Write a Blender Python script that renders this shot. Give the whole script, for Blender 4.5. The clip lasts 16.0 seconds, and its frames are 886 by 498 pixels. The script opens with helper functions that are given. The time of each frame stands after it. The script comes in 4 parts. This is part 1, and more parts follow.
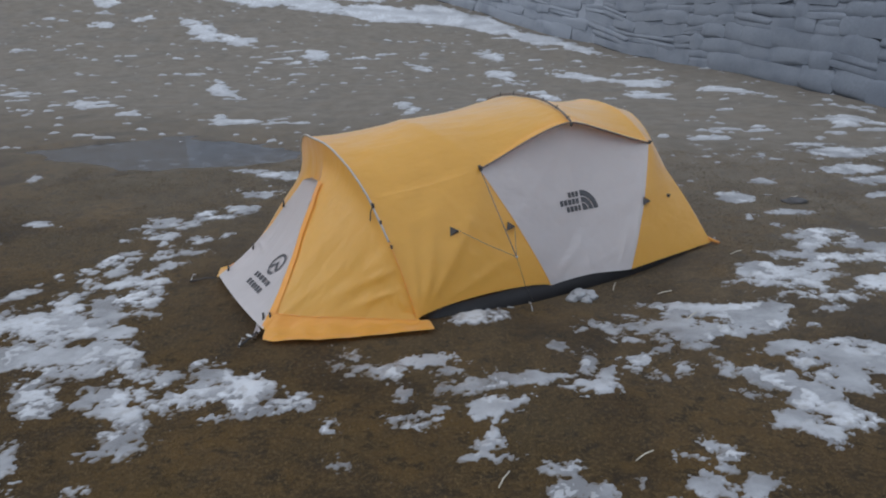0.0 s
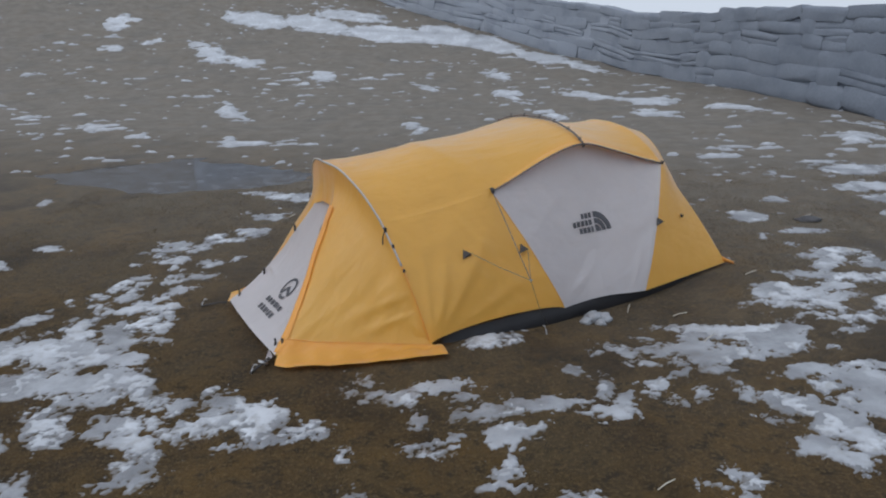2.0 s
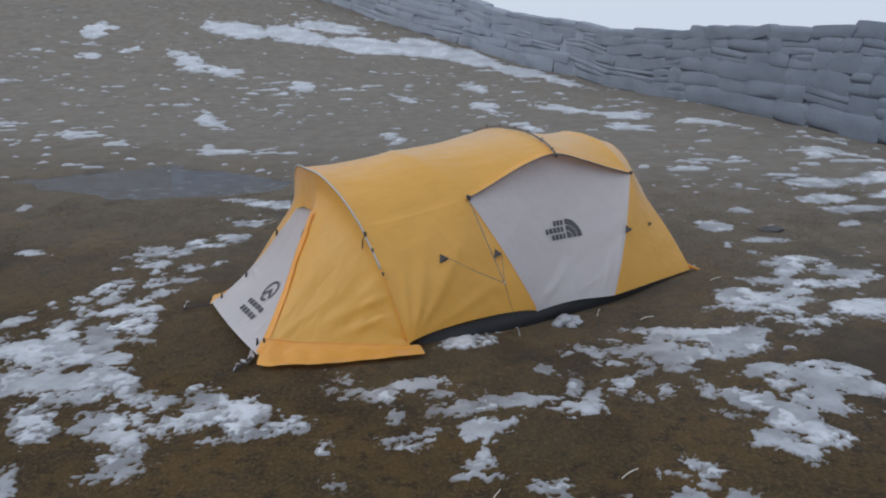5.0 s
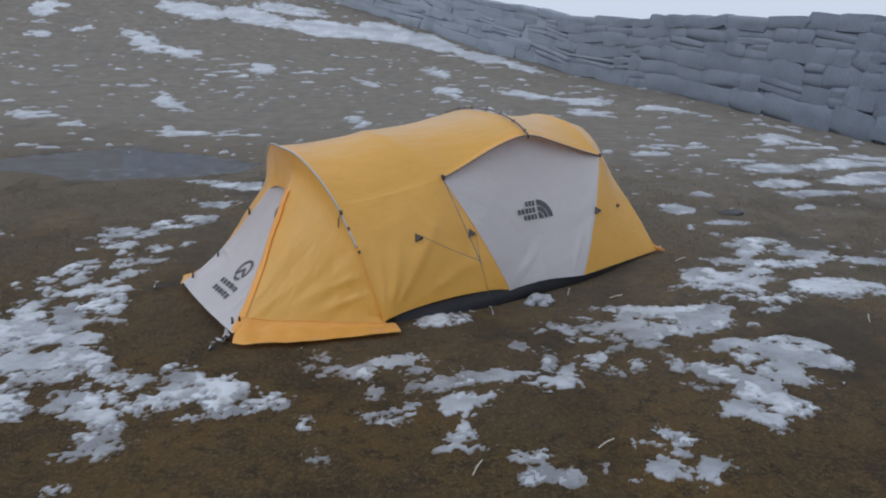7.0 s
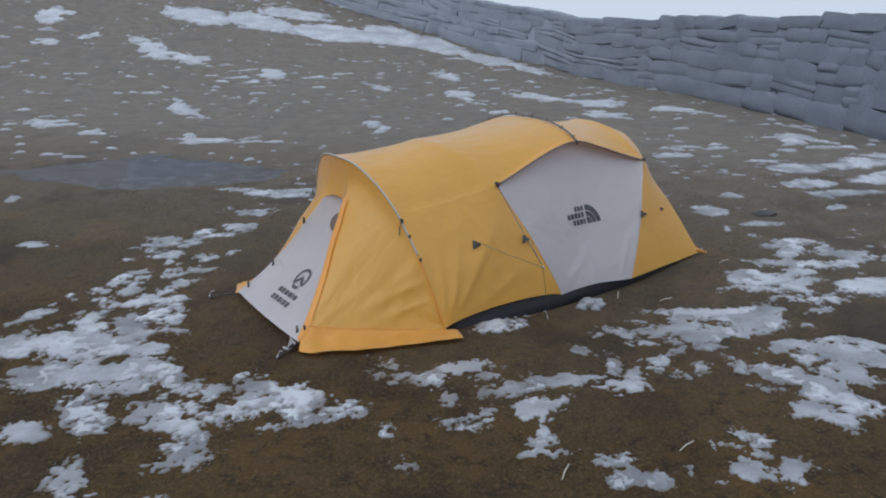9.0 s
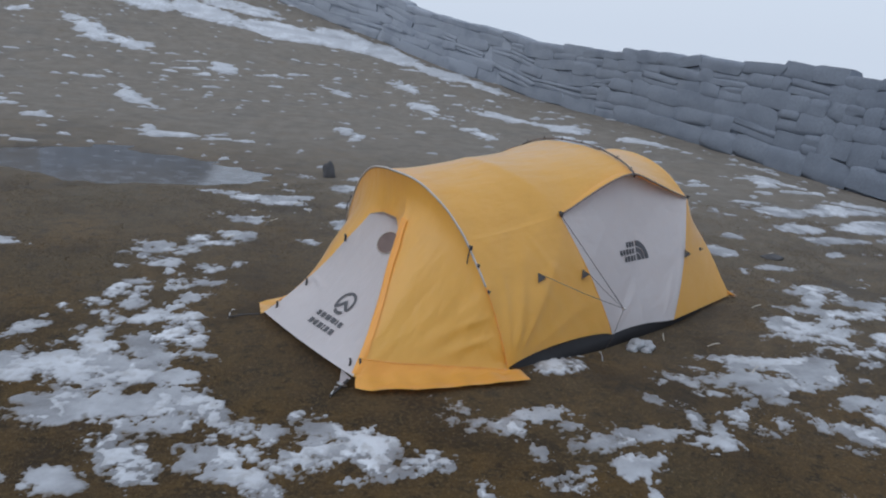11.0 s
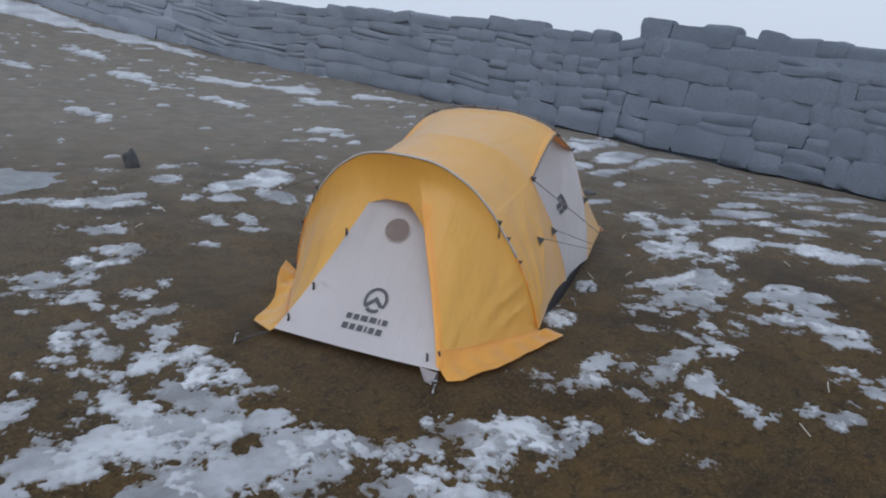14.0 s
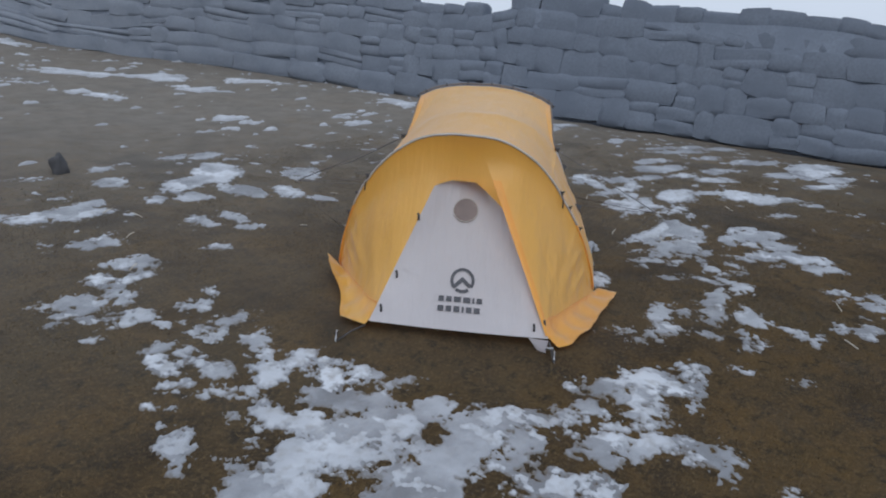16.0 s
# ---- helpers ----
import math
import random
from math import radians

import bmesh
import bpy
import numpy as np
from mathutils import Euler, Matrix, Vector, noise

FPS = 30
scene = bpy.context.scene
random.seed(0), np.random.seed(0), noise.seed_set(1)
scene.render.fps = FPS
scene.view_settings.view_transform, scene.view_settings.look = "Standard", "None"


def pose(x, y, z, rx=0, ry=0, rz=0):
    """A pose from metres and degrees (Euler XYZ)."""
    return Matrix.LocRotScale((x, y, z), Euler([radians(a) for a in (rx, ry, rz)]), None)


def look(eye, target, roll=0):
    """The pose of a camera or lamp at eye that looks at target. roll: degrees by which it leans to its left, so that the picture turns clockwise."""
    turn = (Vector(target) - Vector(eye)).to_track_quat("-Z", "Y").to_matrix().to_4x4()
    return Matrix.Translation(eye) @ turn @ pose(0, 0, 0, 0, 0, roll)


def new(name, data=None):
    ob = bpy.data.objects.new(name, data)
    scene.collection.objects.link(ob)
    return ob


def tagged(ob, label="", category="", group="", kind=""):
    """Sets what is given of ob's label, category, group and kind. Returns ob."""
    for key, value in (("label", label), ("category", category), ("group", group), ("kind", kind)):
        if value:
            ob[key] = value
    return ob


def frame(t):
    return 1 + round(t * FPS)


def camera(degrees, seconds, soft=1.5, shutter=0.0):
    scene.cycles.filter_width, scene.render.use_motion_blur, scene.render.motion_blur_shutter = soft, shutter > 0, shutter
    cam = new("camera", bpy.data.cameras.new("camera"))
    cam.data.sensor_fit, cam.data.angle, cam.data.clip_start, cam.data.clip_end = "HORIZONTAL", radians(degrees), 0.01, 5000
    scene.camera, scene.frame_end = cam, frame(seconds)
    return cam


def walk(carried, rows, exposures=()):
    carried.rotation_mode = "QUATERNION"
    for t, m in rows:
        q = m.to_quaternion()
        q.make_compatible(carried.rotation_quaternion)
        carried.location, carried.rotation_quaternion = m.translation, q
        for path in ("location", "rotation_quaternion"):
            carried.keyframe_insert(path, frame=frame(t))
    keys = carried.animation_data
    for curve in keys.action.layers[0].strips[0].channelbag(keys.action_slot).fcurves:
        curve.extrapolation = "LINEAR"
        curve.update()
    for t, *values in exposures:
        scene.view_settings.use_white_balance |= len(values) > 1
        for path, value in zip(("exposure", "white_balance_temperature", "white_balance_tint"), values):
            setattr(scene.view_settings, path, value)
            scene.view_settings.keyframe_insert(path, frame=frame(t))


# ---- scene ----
cam = camera(62.7, 16.0, soft=2.0)
PATH = [
    (0, (0.025, 0.016, 1.709), (-0.017, 1.893, 1.019), -1.2),
    (0.5, (0.021, 0.024, 1.709), (-0.009, 1.896, 1.004), -1.9),
    (1, (0.014, 0.04, 1.717), (-0.037, 1.909, 1.007), -2.0),
    (1.5, (0.005, 0.045, 1.732), (-0.05, 1.923, 1.045), -1.9),
    (2, (-0.009, 0.057, 1.728), (-0.068, 1.95, 1.084), -1.8),
    (2.5, (-0.034, 0.043, 1.724), (-0.083, 1.933, 1.072), -2.1),
    (3, (-0.054, 0.024, 1.739), (-0.119, 1.915, 1.089), -1.6),
    (3.5, (-0.045, 0.033, 1.734), (-0.122, 1.924, 1.088), -2.0),
    (4, (-0.042, 0.007, 1.738), (-0.078, 1.92, 1.158), -1.2),
    (4.5, (-0.034, -0.047, 1.733), (-0.026, 1.859, 1.128), -0.9),
    (4.7, (-0.009, -0.077, 1.739), (-0.002, 1.826, 1.123), -0.9),
    (6.8, (-0.042, -0.148, 1.721), (0.001, 1.761, 1.127), 1.7),
    (7, (-0.107, -0.146, 1.707), (0.013, 1.743, 1.058), 0.4),
    (7.5, (-0.22, -0.156, 1.745), (-0.057, 1.727, 1.093), 0.4),
    (8, (-0.271, -0.171, 1.756), (-0.135, 1.72, 1.119), -1.1),
    (8.5, (-0.303, -0.171, 1.764), (-0.135, 1.716, 1.122), 0.7),
    (9, (-0.456, -0.16, 1.753), (-0.326, 1.729, 1.107), -0.3),
    (9.5, (-0.592, -0.079, 1.741), (-0.564, 1.819, 1.11), 1.9),
    (10, (-0.73, 0.044, 1.728), (-0.583, 1.969, 1.207), -1.2),
    (10.2, (-0.822, 0.092, 1.709), (-0.649, 2.004, 1.149), 0.4),
    (12.3, (-2.048, 0.551, 1.676), (-1.352, 2.322, 1.06), 4.8),
    (12.5, (-2.198, 0.578, 1.663), (-1.39, 2.298, 1.042), 1.7),
    (13, (-2.46, 0.724, 1.672), (-1.603, 2.407, 1.014), 6.1),
    (13.5, (-2.692, 0.971, 1.654), (-1.664, 2.56, 1.008), 6.4),
    (14, (-2.938, 1.105, 1.632), (-1.711, 2.554, 1.002), 5.7),
    (14.5, (-3.217, 1.334, 1.625), (-2.013, 2.771, 0.929), 4.2),
    (15, (-3.389, 1.6, 1.575), (-1.958, 2.846, 0.943), 5.7),
    (15.5, (-3.731, 1.802, 1.515), (-2.271, 3.013, 0.879), 2.2),
    (16, (-3.887, 1.99, 1.563), (-2.335, 3.07, 0.91), 4.3),
]
walk(cam, [(t, look(eye, target, roll)) for t, eye, target, roll in PATH], [(0, 0, 6500, 10), (4.5, 0, 6450, 10), (7, 0, 6340, 10), (16, 0, 6300, 10)])


# ---- light ----
world = bpy.data.worlds.new("overcast_sky")
scene.world = world
world.use_nodes = True
wn, wl = world.node_tree.nodes, world.node_tree.links
wn.clear()
sky = wn.new("ShaderNodeTexSky")
sky.sky_type, sky.sun_disc, sky.sun_elevation, sky.sun_rotation = "NISHITA", False, radians(48), radians(-60)
sky.air_density, sky.dust_density, sky.ozone_density = 1.0, 4.0, 1.0
cloud = wn.new("ShaderNodeMix")
cloud.data_type = "RGBA"
cloud.inputs["Factor"].default_value = 0.86
wl.new(sky.outputs["Color"], cloud.inputs["A"])
cloud.inputs["B"].default_value = (6.7, 7.5, 8.7, 1)
back = wn.new("ShaderNodeBackground")
back.inputs["Strength"].default_value = 0.105
wl.new(cloud.outputs["Result"], back.inputs["Color"])
wo = wn.new("ShaderNodeOutputWorld")
wl.new(back.outputs["Background"], wo.inputs["Surface"])

sun = new("sun", bpy.data.lights.new("sun", "SUN"))
sun.data.energy, sun.data.angle, sun.data.color = 0.7, radians(40), (1.0, 0.97, 0.93)
sun.matrix_world = look((-6, -3, 12), (0, 4, 0))


# ---- materials ----
def nodes(name):
    m = bpy.data.materials.new(name)
    m.use_nodes = True
    return m, m.node_tree.nodes, m.node_tree.links, m.node_tree.nodes["Principled BSDF"]


def add_noise(n, l, scale, detail=6.0, rough=0.6, coord=None, out="Object"):
    coord = coord or n.new("ShaderNodeTexCoord")
    t = n.new("ShaderNodeTexNoise")
    t.inputs["Scale"].default_value, t.inputs["Detail"].default_value, t.inputs["Roughness"].default_value = scale, detail, rough
    l.new(coord.outputs[out], t.inputs["Vector"])
    return t


def ramp(n, l, source, low, high, stops=None):
    r = n.new("ShaderNodeValToRGB")
    l.new(source, r.inputs["Fac"])
    e = r.color_ramp.elements
    e[0].position, e[1].position = low, high
    e[0].color, e[1].color = stops or ((0, 0, 0, 1), (1, 1, 1, 1))
    return r


def mix(n, l, fac, a, b, mode="MIX"):
    m = n.new("ShaderNodeMix")
    m.data_type, m.blend_type = "RGBA", mode
    for key, v in (("Factor", fac), ("A", a), ("B", b)):
        if isinstance(v, (tuple, float)):
            m.inputs[key].default_value = v if isinstance(v, float) else (*v, 1)[:4]
        else:
            l.new(v, m.inputs[key])
    return m.outputs["Result"]


def bump(n, l, p, height, strength, distance):
    b = n.new("ShaderNodeBump")
    b.inputs["Strength"].default_value, b.inputs["Distance"].default_value = strength, distance
    l.new(height, b.inputs["Height"])
    l.new(b.outputs["Normal"], p.inputs["Normal"])
    return b


def plain(name, color, rough=0.6, metal=0.0, vary=0.25, scale=40.0, relief=0.15):
    """A surface of one material with grain, slow stains and fine relief."""
    m, n, l, p = nodes(name)
    fine, slow = add_noise(n, l, scale), add_noise(n, l, scale / 9)
    dark = tuple(c * (1 - vary) for c in color)
    lift = tuple(min(1, c * (1 + vary * 0.6)) for c in color)
    c1 = mix(n, l, ramp(n, l, fine.outputs["Fac"], 0.3, 0.7).outputs["Color"], dark, color)
    c2 = mix(n, l, ramp(n, l, slow.outputs["Fac"], 0.4, 0.75).outputs["Color"], c1, lift)
    l.new(c2, p.inputs["Base Color"])
    p.inputs["Roughness"].default_value, p.inputs["Metallic"].default_value = rough, metal
    bump(n, l, p, fine.outputs["Fac"], relief, 0.004)
    return m


def fabric(name, color, through_light=0.3, rough=0.42, wrinkle=0.4, sheen=0.5):
    """Thin coated nylon: some light passes through; soft wrinkles and a fine weave."""
    m, n, l, p = nodes(name)
    co = n.new("ShaderNodeTexCoord")
    slow, mid = add_noise(n, l, 2.2, 3, 0.5, co), add_noise(n, l, 14, 5, 0.6, co)
    tone = mix(n, l, ramp(n, l, slow.outputs["Fac"], 0.3, 0.75).outputs["Color"], tuple(c * 0.9 for c in color), tuple(min(1, c * 1.05) for c in color))
    tone = mix(n, l, ramp(n, l, mid.outputs["Fac"], 0.25, 0.8).outputs["Color"], tone, tuple(c * 0.96 for c in color))
    l.new(tone, p.inputs["Base Color"])
    p.inputs["Roughness"].default_value = rough
    p.inputs["Specular IOR Level"].default_value = 0.75
    p.inputs["Sheen Weight"].default_value, p.inputs["Sheen Roughness"].default_value = sheen, 0.45
    p.inputs["Coat Weight"].default_value, p.inputs["Coat Roughness"].default_value = 0.35, 0.45
    stretch = n.new("ShaderNodeMapping")
    stretch.inputs["Scale"].default_value = (0.7, 2.4, 0.35)
    stretch.inputs["Rotation"].default_value = (0.3, 0.6, 0.4)
    l.new(co.outputs["Object"], stretch.inputs["Vector"])
    folds = n.new("ShaderNodeTexNoise")
    folds.inputs["Scale"].default_value, folds.inputs["Detail"].default_value = 5.5, 3
    l.new(stretch.outputs["Vector"], folds.inputs["Vector"])
    weave = add_noise(n, l, 420, 2, 0.5, co)
    total = n.new("ShaderNodeMath")
    total.operation = "MULTIPLY_ADD"
    l.new(weave.outputs["Fac"], total.inputs[0])
    total.inputs[1].default_value = 0.03
    l.new(folds.outputs["Fac"], total.inputs[2])
    b = bump(n, l, p, total.outputs[0], wrinkle, 0.05)
    tr = n.new("ShaderNodeBsdfTranslucent")
    l.new(tone, tr.inputs["Color"])
    l.new(b.outputs["Normal"], tr.inputs["Normal"])
    ms = n.new("ShaderNodeMixShader")
    ms.inputs["Fac"].default_value = through_light
    l.new(p.outputs["BSDF"], ms.inputs[1])
    l.new(tr.outputs["BSDF"], ms.inputs[2])
    l.new(ms.outputs["Shader"], n["Material Output"].inputs["Surface"])
    return m


YELLOW = fabric("yellow_nylon", (0.92, 0.485, 0.072), 0.31, sheen=0.45)
ORANGE = fabric("orange_nylon", (0.935, 0.425, 0.045), 0.3)
WHITE = fabric("pale_grey_nylon", (0.65, 0.615, 0.63), 0.29, 0.5, 0.4, 0.15)
TUB = plain("black_floor_nylon", (0.018, 0.018, 0.021), 0.6, 0, 0.3, 30, 0.2)
INK = plain("dark_grey_print", (0.075, 0.075, 0.085), 0.6, 0, 0.15, 60, 0.05)
PIPING = plain("pale_grey_piping", (0.48, 0.435, 0.40), 0.6, 0, 0.2, 90)
DARKPIPE = plain("grey_brown_piping", (0.16, 0.14, 0.13), 0.6, 0, 0.2, 90)
PATCH = plain("dark_grey_webbing", (0.06, 0.055, 0.055), 0.75, 0, 0.3, 200)
CORD = plain("grey_cord", (0.14, 0.13, 0.13), 0.7, 0, 0.3, 300)
ALU = plain("dull_aluminium", (0.55, 0.55, 0.56), 0.35, 0.9, 0.15, 120)
FILM = plain("clear_window_film", (0.17, 0.115, 0.10), 0.35, 0, 0.35, 9, 0.05)
TWIG = plain("dry_straw", (0.58, 0.54, 0.46), 0.8, 0, 0.3, 120)


def ground_material():
    m, n, l, p = nodes("wet_brown_turf")
    co = n.new("ShaderNodeTexCoord")
    big, mid, fine, grit = (add_noise(n, l, s, d, 0.62, co) for s, d in ((0.55, 5), (4.0, 6), (48.0, 6), (150.0, 4)))
    base = mix(n, l, ramp(n, l, mid.outputs["Fac"], 0.36, 0.66).outputs["Color"], (0.052, 0.034, 0.0175), (0.122, 0.080, 0.036))
    moss = mix(n, l, ramp(n, l, big.outputs["Fac"], 0.45, 0.68).outputs["Color"], base, (0.086, 0.060, 0.026))
    patch, clump = add_noise(n, l, 1.5, 6, 0.7, co), add_noise(n, l, 11.0, 5, 0.65, co)
    moss = mix(n, l, ramp(n, l, patch.outputs["Fac"], 0.48, 0.62).outputs["Color"], moss, (0.128, 0.078, 0.028))
    moss = mix(n, l, ramp(n, l, clump.outputs["Fac"], 0.34, 0.50, ((1, 1, 1, 1), (0, 0, 0, 1))).outputs["Color"], moss, (0.040, 0.030, 0.018))
    straw = mix(n, l, ramp(n, l, fine.outputs["Fac"], 0.50, 0.70).outputs["Color"], moss, (0.165, 0.112, 0.052))
    damp = add_noise(n, l, 1.1, 4, 0.55, co)
    straw = mix(n, l, ramp(n, l, damp.outputs["Fac"], 0.34, 0.46, ((0.75, 0.75, 0.75, 1), (0, 0, 0, 1))).outputs["Color"], straw, (0.030, 0.022, 0.015))
    dark = mix(n, l, ramp(n, l, grit.outputs["Fac"], 0.32, 0.50, ((0.8, 0.8, 0.8, 1), (0, 0, 0, 1))).outputs["Color"], straw, (0.036, 0.026, 0.016))
    # Distance haze painted into the turf colour: paler towards +y and +x.
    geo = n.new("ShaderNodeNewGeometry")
    haze_axis = n.new("ShaderNodeVectorMath")
    haze_axis.operation = "DOT_PRODUCT"
    l.new(geo.outputs["Position"], haze_axis.inputs[0])
    haze_axis.inputs[1].default_value = (0.35, 1.0, 0.0)
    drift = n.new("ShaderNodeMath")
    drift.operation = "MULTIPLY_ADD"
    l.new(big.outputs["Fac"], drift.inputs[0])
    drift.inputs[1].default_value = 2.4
    l.new(haze_axis.outputs["Value"], drift.inputs[2])
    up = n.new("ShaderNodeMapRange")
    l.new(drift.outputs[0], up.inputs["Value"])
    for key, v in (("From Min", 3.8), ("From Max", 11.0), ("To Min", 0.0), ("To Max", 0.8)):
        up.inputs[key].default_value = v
    haze = n.new("ShaderNodeMath")
    haze.operation = "MULTIPLY"
    l.new(up.outputs["Result"], haze.inputs[0])
    l.new(ramp(n, l, mid.outputs["Fac"], 0.0, 0.62, ((0.15, 0.15, 0.15, 1), (1, 1, 1, 1))).outputs["Color"], haze.inputs[1])
    # Far turf is mixed towards the pale tone of mist.
    hazed = mix(n, l, haze.outputs[0], dark, (0.275, 0.257, 0.232))
    l.new(hazed, p.inputs["Base Color"])
    wet = ramp(n, l, mid.outputs["Fac"], 0.35, 0.6, ((0.7, 0.7, 0.7, 1), (1.0, 1.0, 1.0, 1)))
    p.inputs["Specular IOR Level"].default_value = 0.2
    l.new(wet.outputs["Color"], p.inputs["Roughness"])
    h = mix(n, l, 0.5, fine.outputs["Fac"], grit.outputs["Fac"])
    bump(n, l, p, h, 0.9, 0.03)
    return m


def by_thickness(n, l, grain, low, high, spread):
    """Thin places melt through first, in a grain of their own."""
    at = n.new("ShaderNodeAttribute")
    at.attribute_name = "thickness"
    add = n.new("ShaderNodeMath")
    add.operation = "MULTIPLY_ADD"
    l.new(grain, add.inputs[0])
    add.inputs[1].default_value = spread
    l.new(at.outputs["Fac"], add.inputs[2])
    r = n.new("ShaderNodeMapRange")
    l.new(add.outputs[0], r.inputs["Value"])
    r.inputs["From Min"].default_value, r.inputs["From Max"].default_value = low + spread / 2, high + spread / 2
    return r.outputs["Result"]


def snow_material():
    m, n, l, p = nodes("wet_old_snow")
    co = n.new("ShaderNodeTexCoord")
    slow, mid, fine = (add_noise(n, l, s, d, 0.6, co) for s, d in ((2.2, 4), (16, 6), (120, 4)))
    slush = mix(n, l, ramp(n, l, slow.outputs["Fac"], 0.38, 0.62).outputs["Color"], (0.40, 0.42, 0.455), (0.60, 0.63, 0.675))
    dirt = mix(n, l, ramp(n, l, mid.outputs["Fac"], 0.3, 0.5).outputs["Color"], (0.35, 0.35, 0.355), slush)
    l.new(mix(n, l, by_thickness(n, l, mid.outputs["Fac"], -0.1, 0.7, 0.8), (0.30, 0.31, 0.33), dirt), p.inputs["Base Color"])
    l.new(ramp(n, l, slow.outputs["Fac"], 0.35, 0.6, ((0.28, 0.28, 0.28, 1), (0.75, 0.75, 0.75, 1))).outputs["Color"], p.inputs["Roughness"])
    bump(n, l, p, mix(n, l, 0.35, mid.outputs["Fac"], fine.outputs["Fac"]), 0.45, 0.02)
    return m


def slush_material():
    m, n, l, p = nodes("grey_slush_ice")
    co = n.new("ShaderNodeTexCoord")
    slow, mid, fine = (add_noise(n, l, s, d, 0.62, co) for s, d in ((3.0, 5), (13, 6), (70, 5)))
    pale = mix(n, l, ramp(n, l, slow.outputs["Fac"], 0.40, 0.66).outputs["Color"], (0.185, 0.190, 0.204), (0.40, 0.42, 0.455))
    thin = mix(n, l, ramp(n, l, fine.outputs["Fac"], 0.35, 0.65).outputs["Color"], (0.085, 0.066, 0.047), (0.175, 0.16, 0.145))
    l.new(mix(n, l, by_thickness(n, l, mid.outputs["Fac"], -0.10, 0.45, 1.5), thin, pale), p.inputs["Base Color"])
    p.inputs["Roughness"].default_value = 0.4
    bump(n, l, p, mix(n, l, 0.4, mid.outputs["Fac"], fine.outputs["Fac"]), 0.5, 0.02)
    return m


def stone_material():
    m, n, l, p = nodes("wet_grey_stone")
    info = n.new("ShaderNodeObjectInfo")
    geo = n.new("ShaderNodeNewGeometry")
    co = n.new("ShaderNodeTexCoord")
    slow, fine = add_noise(n, l, 1.7, 6, 0.65, geo, "Position"), add_noise(n, l, 26, 8, 0.7, geo, "Position")
    a = mix(n, l, info.outputs["Random"], (0.126, 0.151, 0.194), (0.156, 0.184, 0.230))
    b = mix(n, l, ramp(n, l, slow.outputs["Fac"], 0.4, 0.7).outputs["Color"], a, (0.185, 0.215, 0.263))
    c = mix(n, l, ramp(n, l, fine.outputs["Fac"], 0.35, 0.6).outputs["Color"], (0.130, 0.154, 0.196), b)
    # Mist painted into the stone colour: paler as y grows, broken by noise.
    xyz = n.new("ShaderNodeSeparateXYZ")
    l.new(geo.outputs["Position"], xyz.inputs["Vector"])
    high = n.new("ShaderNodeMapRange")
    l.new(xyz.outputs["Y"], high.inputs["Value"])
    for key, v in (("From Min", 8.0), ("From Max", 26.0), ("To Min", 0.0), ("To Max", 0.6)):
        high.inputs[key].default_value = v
    haze = n.new("ShaderNodeMath")
    haze.operation = "MULTIPLY"
    l.new(high.outputs["Result"], haze.inputs[0])
    l.new(ramp(n, l, slow.outputs["Fac"], 0.1, 0.5).outputs["Color"], haze.inputs[1])
    l.new(mix(n, l, haze.outputs[0], c, (0.44, 0.47, 0.52)), p.inputs["Base Color"])
    p.inputs["Roughness"].default_value = 0.8
    bump(n, l, p, fine.outputs["Fac"], 0.22, 0.02)
    return m


def blade_material():
    m, n, l, p = nodes("dry_and_mossy_grass")
    geo = n.new("ShaderNodeNewGeometry")
    r = ramp(n, l, geo.outputs["Random Per Island"], 0.0, 1.0, ((0.034, 0.024, 0.012, 1), (0.19, 0.128, 0.058, 1)))
    mid = r.color_ramp.elements.new(0.6)
    mid.color = (0.098, 0.068, 0.029, 1)
    l.new(r.outputs["Color"], p.inputs["Base Color"])
    p.inputs["Roughness"].default_value = 0.75
    return m


def water_material():
    m, n, l, p = nodes("icy_puddle_water")
    w = add_noise(n, l, 6, 3)
    l.new(mix(n, l, ramp(n, l, w.outputs["Fac"], 0.4, 0.7).outputs["Color"], (0.075, 0.075, 0.08), (0.14, 0.15, 0.17)), p.inputs["Base Color"])
    p.inputs["Roughness"].default_value, p.inputs["IOR"].default_value = 0.08, 1.33
    bump(n, l, p, w.outputs["Fac"], 0.02, 0.004)
    return m


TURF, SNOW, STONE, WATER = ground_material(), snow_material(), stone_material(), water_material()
SLUSH = slush_material()
DARKROCK = plain("dark_wet_rock", (0.075, 0.075, 0.08), 0.8, 0, 0.4, 14, 0.4)
BLADES = blade_material()


# ---- helpers of this scene ----
def link(name, bm, material, smooth=True):
    me = bpy.data.meshes.new(name)
    bm.to_mesh(me)
    bm.free()
    if material:
        me.materials.append(material)
    if smooth:
        me.polygons.foreach_set("use_smooth", [True] * len(me.polygons))
    return new(name, me)


def part(name, bm, material, parent, label="", smooth=True):
    ob = link(name, bm, material, smooth)
    ob.parent = parent
    return tagged(ob, label)


def arrays(name, verts, faces, material):
    me = bpy.data.meshes.new(name)
    me.from_pydata(verts, [], faces)
    me.materials.append(material)
    me.polygons.foreach_set("use_smooth", [True] * len(me.polygons))
    me.update()
    return new(name, me)


def sheet(f, us, vs, flip=False):
    """A grid of faces over f(u, v)."""
    bm = bmesh.new()
    rows = [[bm.verts.new(f(a, b)) for b in vs] for a in us]
    for i in range(len(us) - 1):
        for j in range(len(vs) - 1):
            quad = (rows[i][j], rows[i + 1][j], rows[i + 1][j + 1], rows[i][j + 1])
            bm.faces.new(quad[::-1] if flip else quad)
    return bm


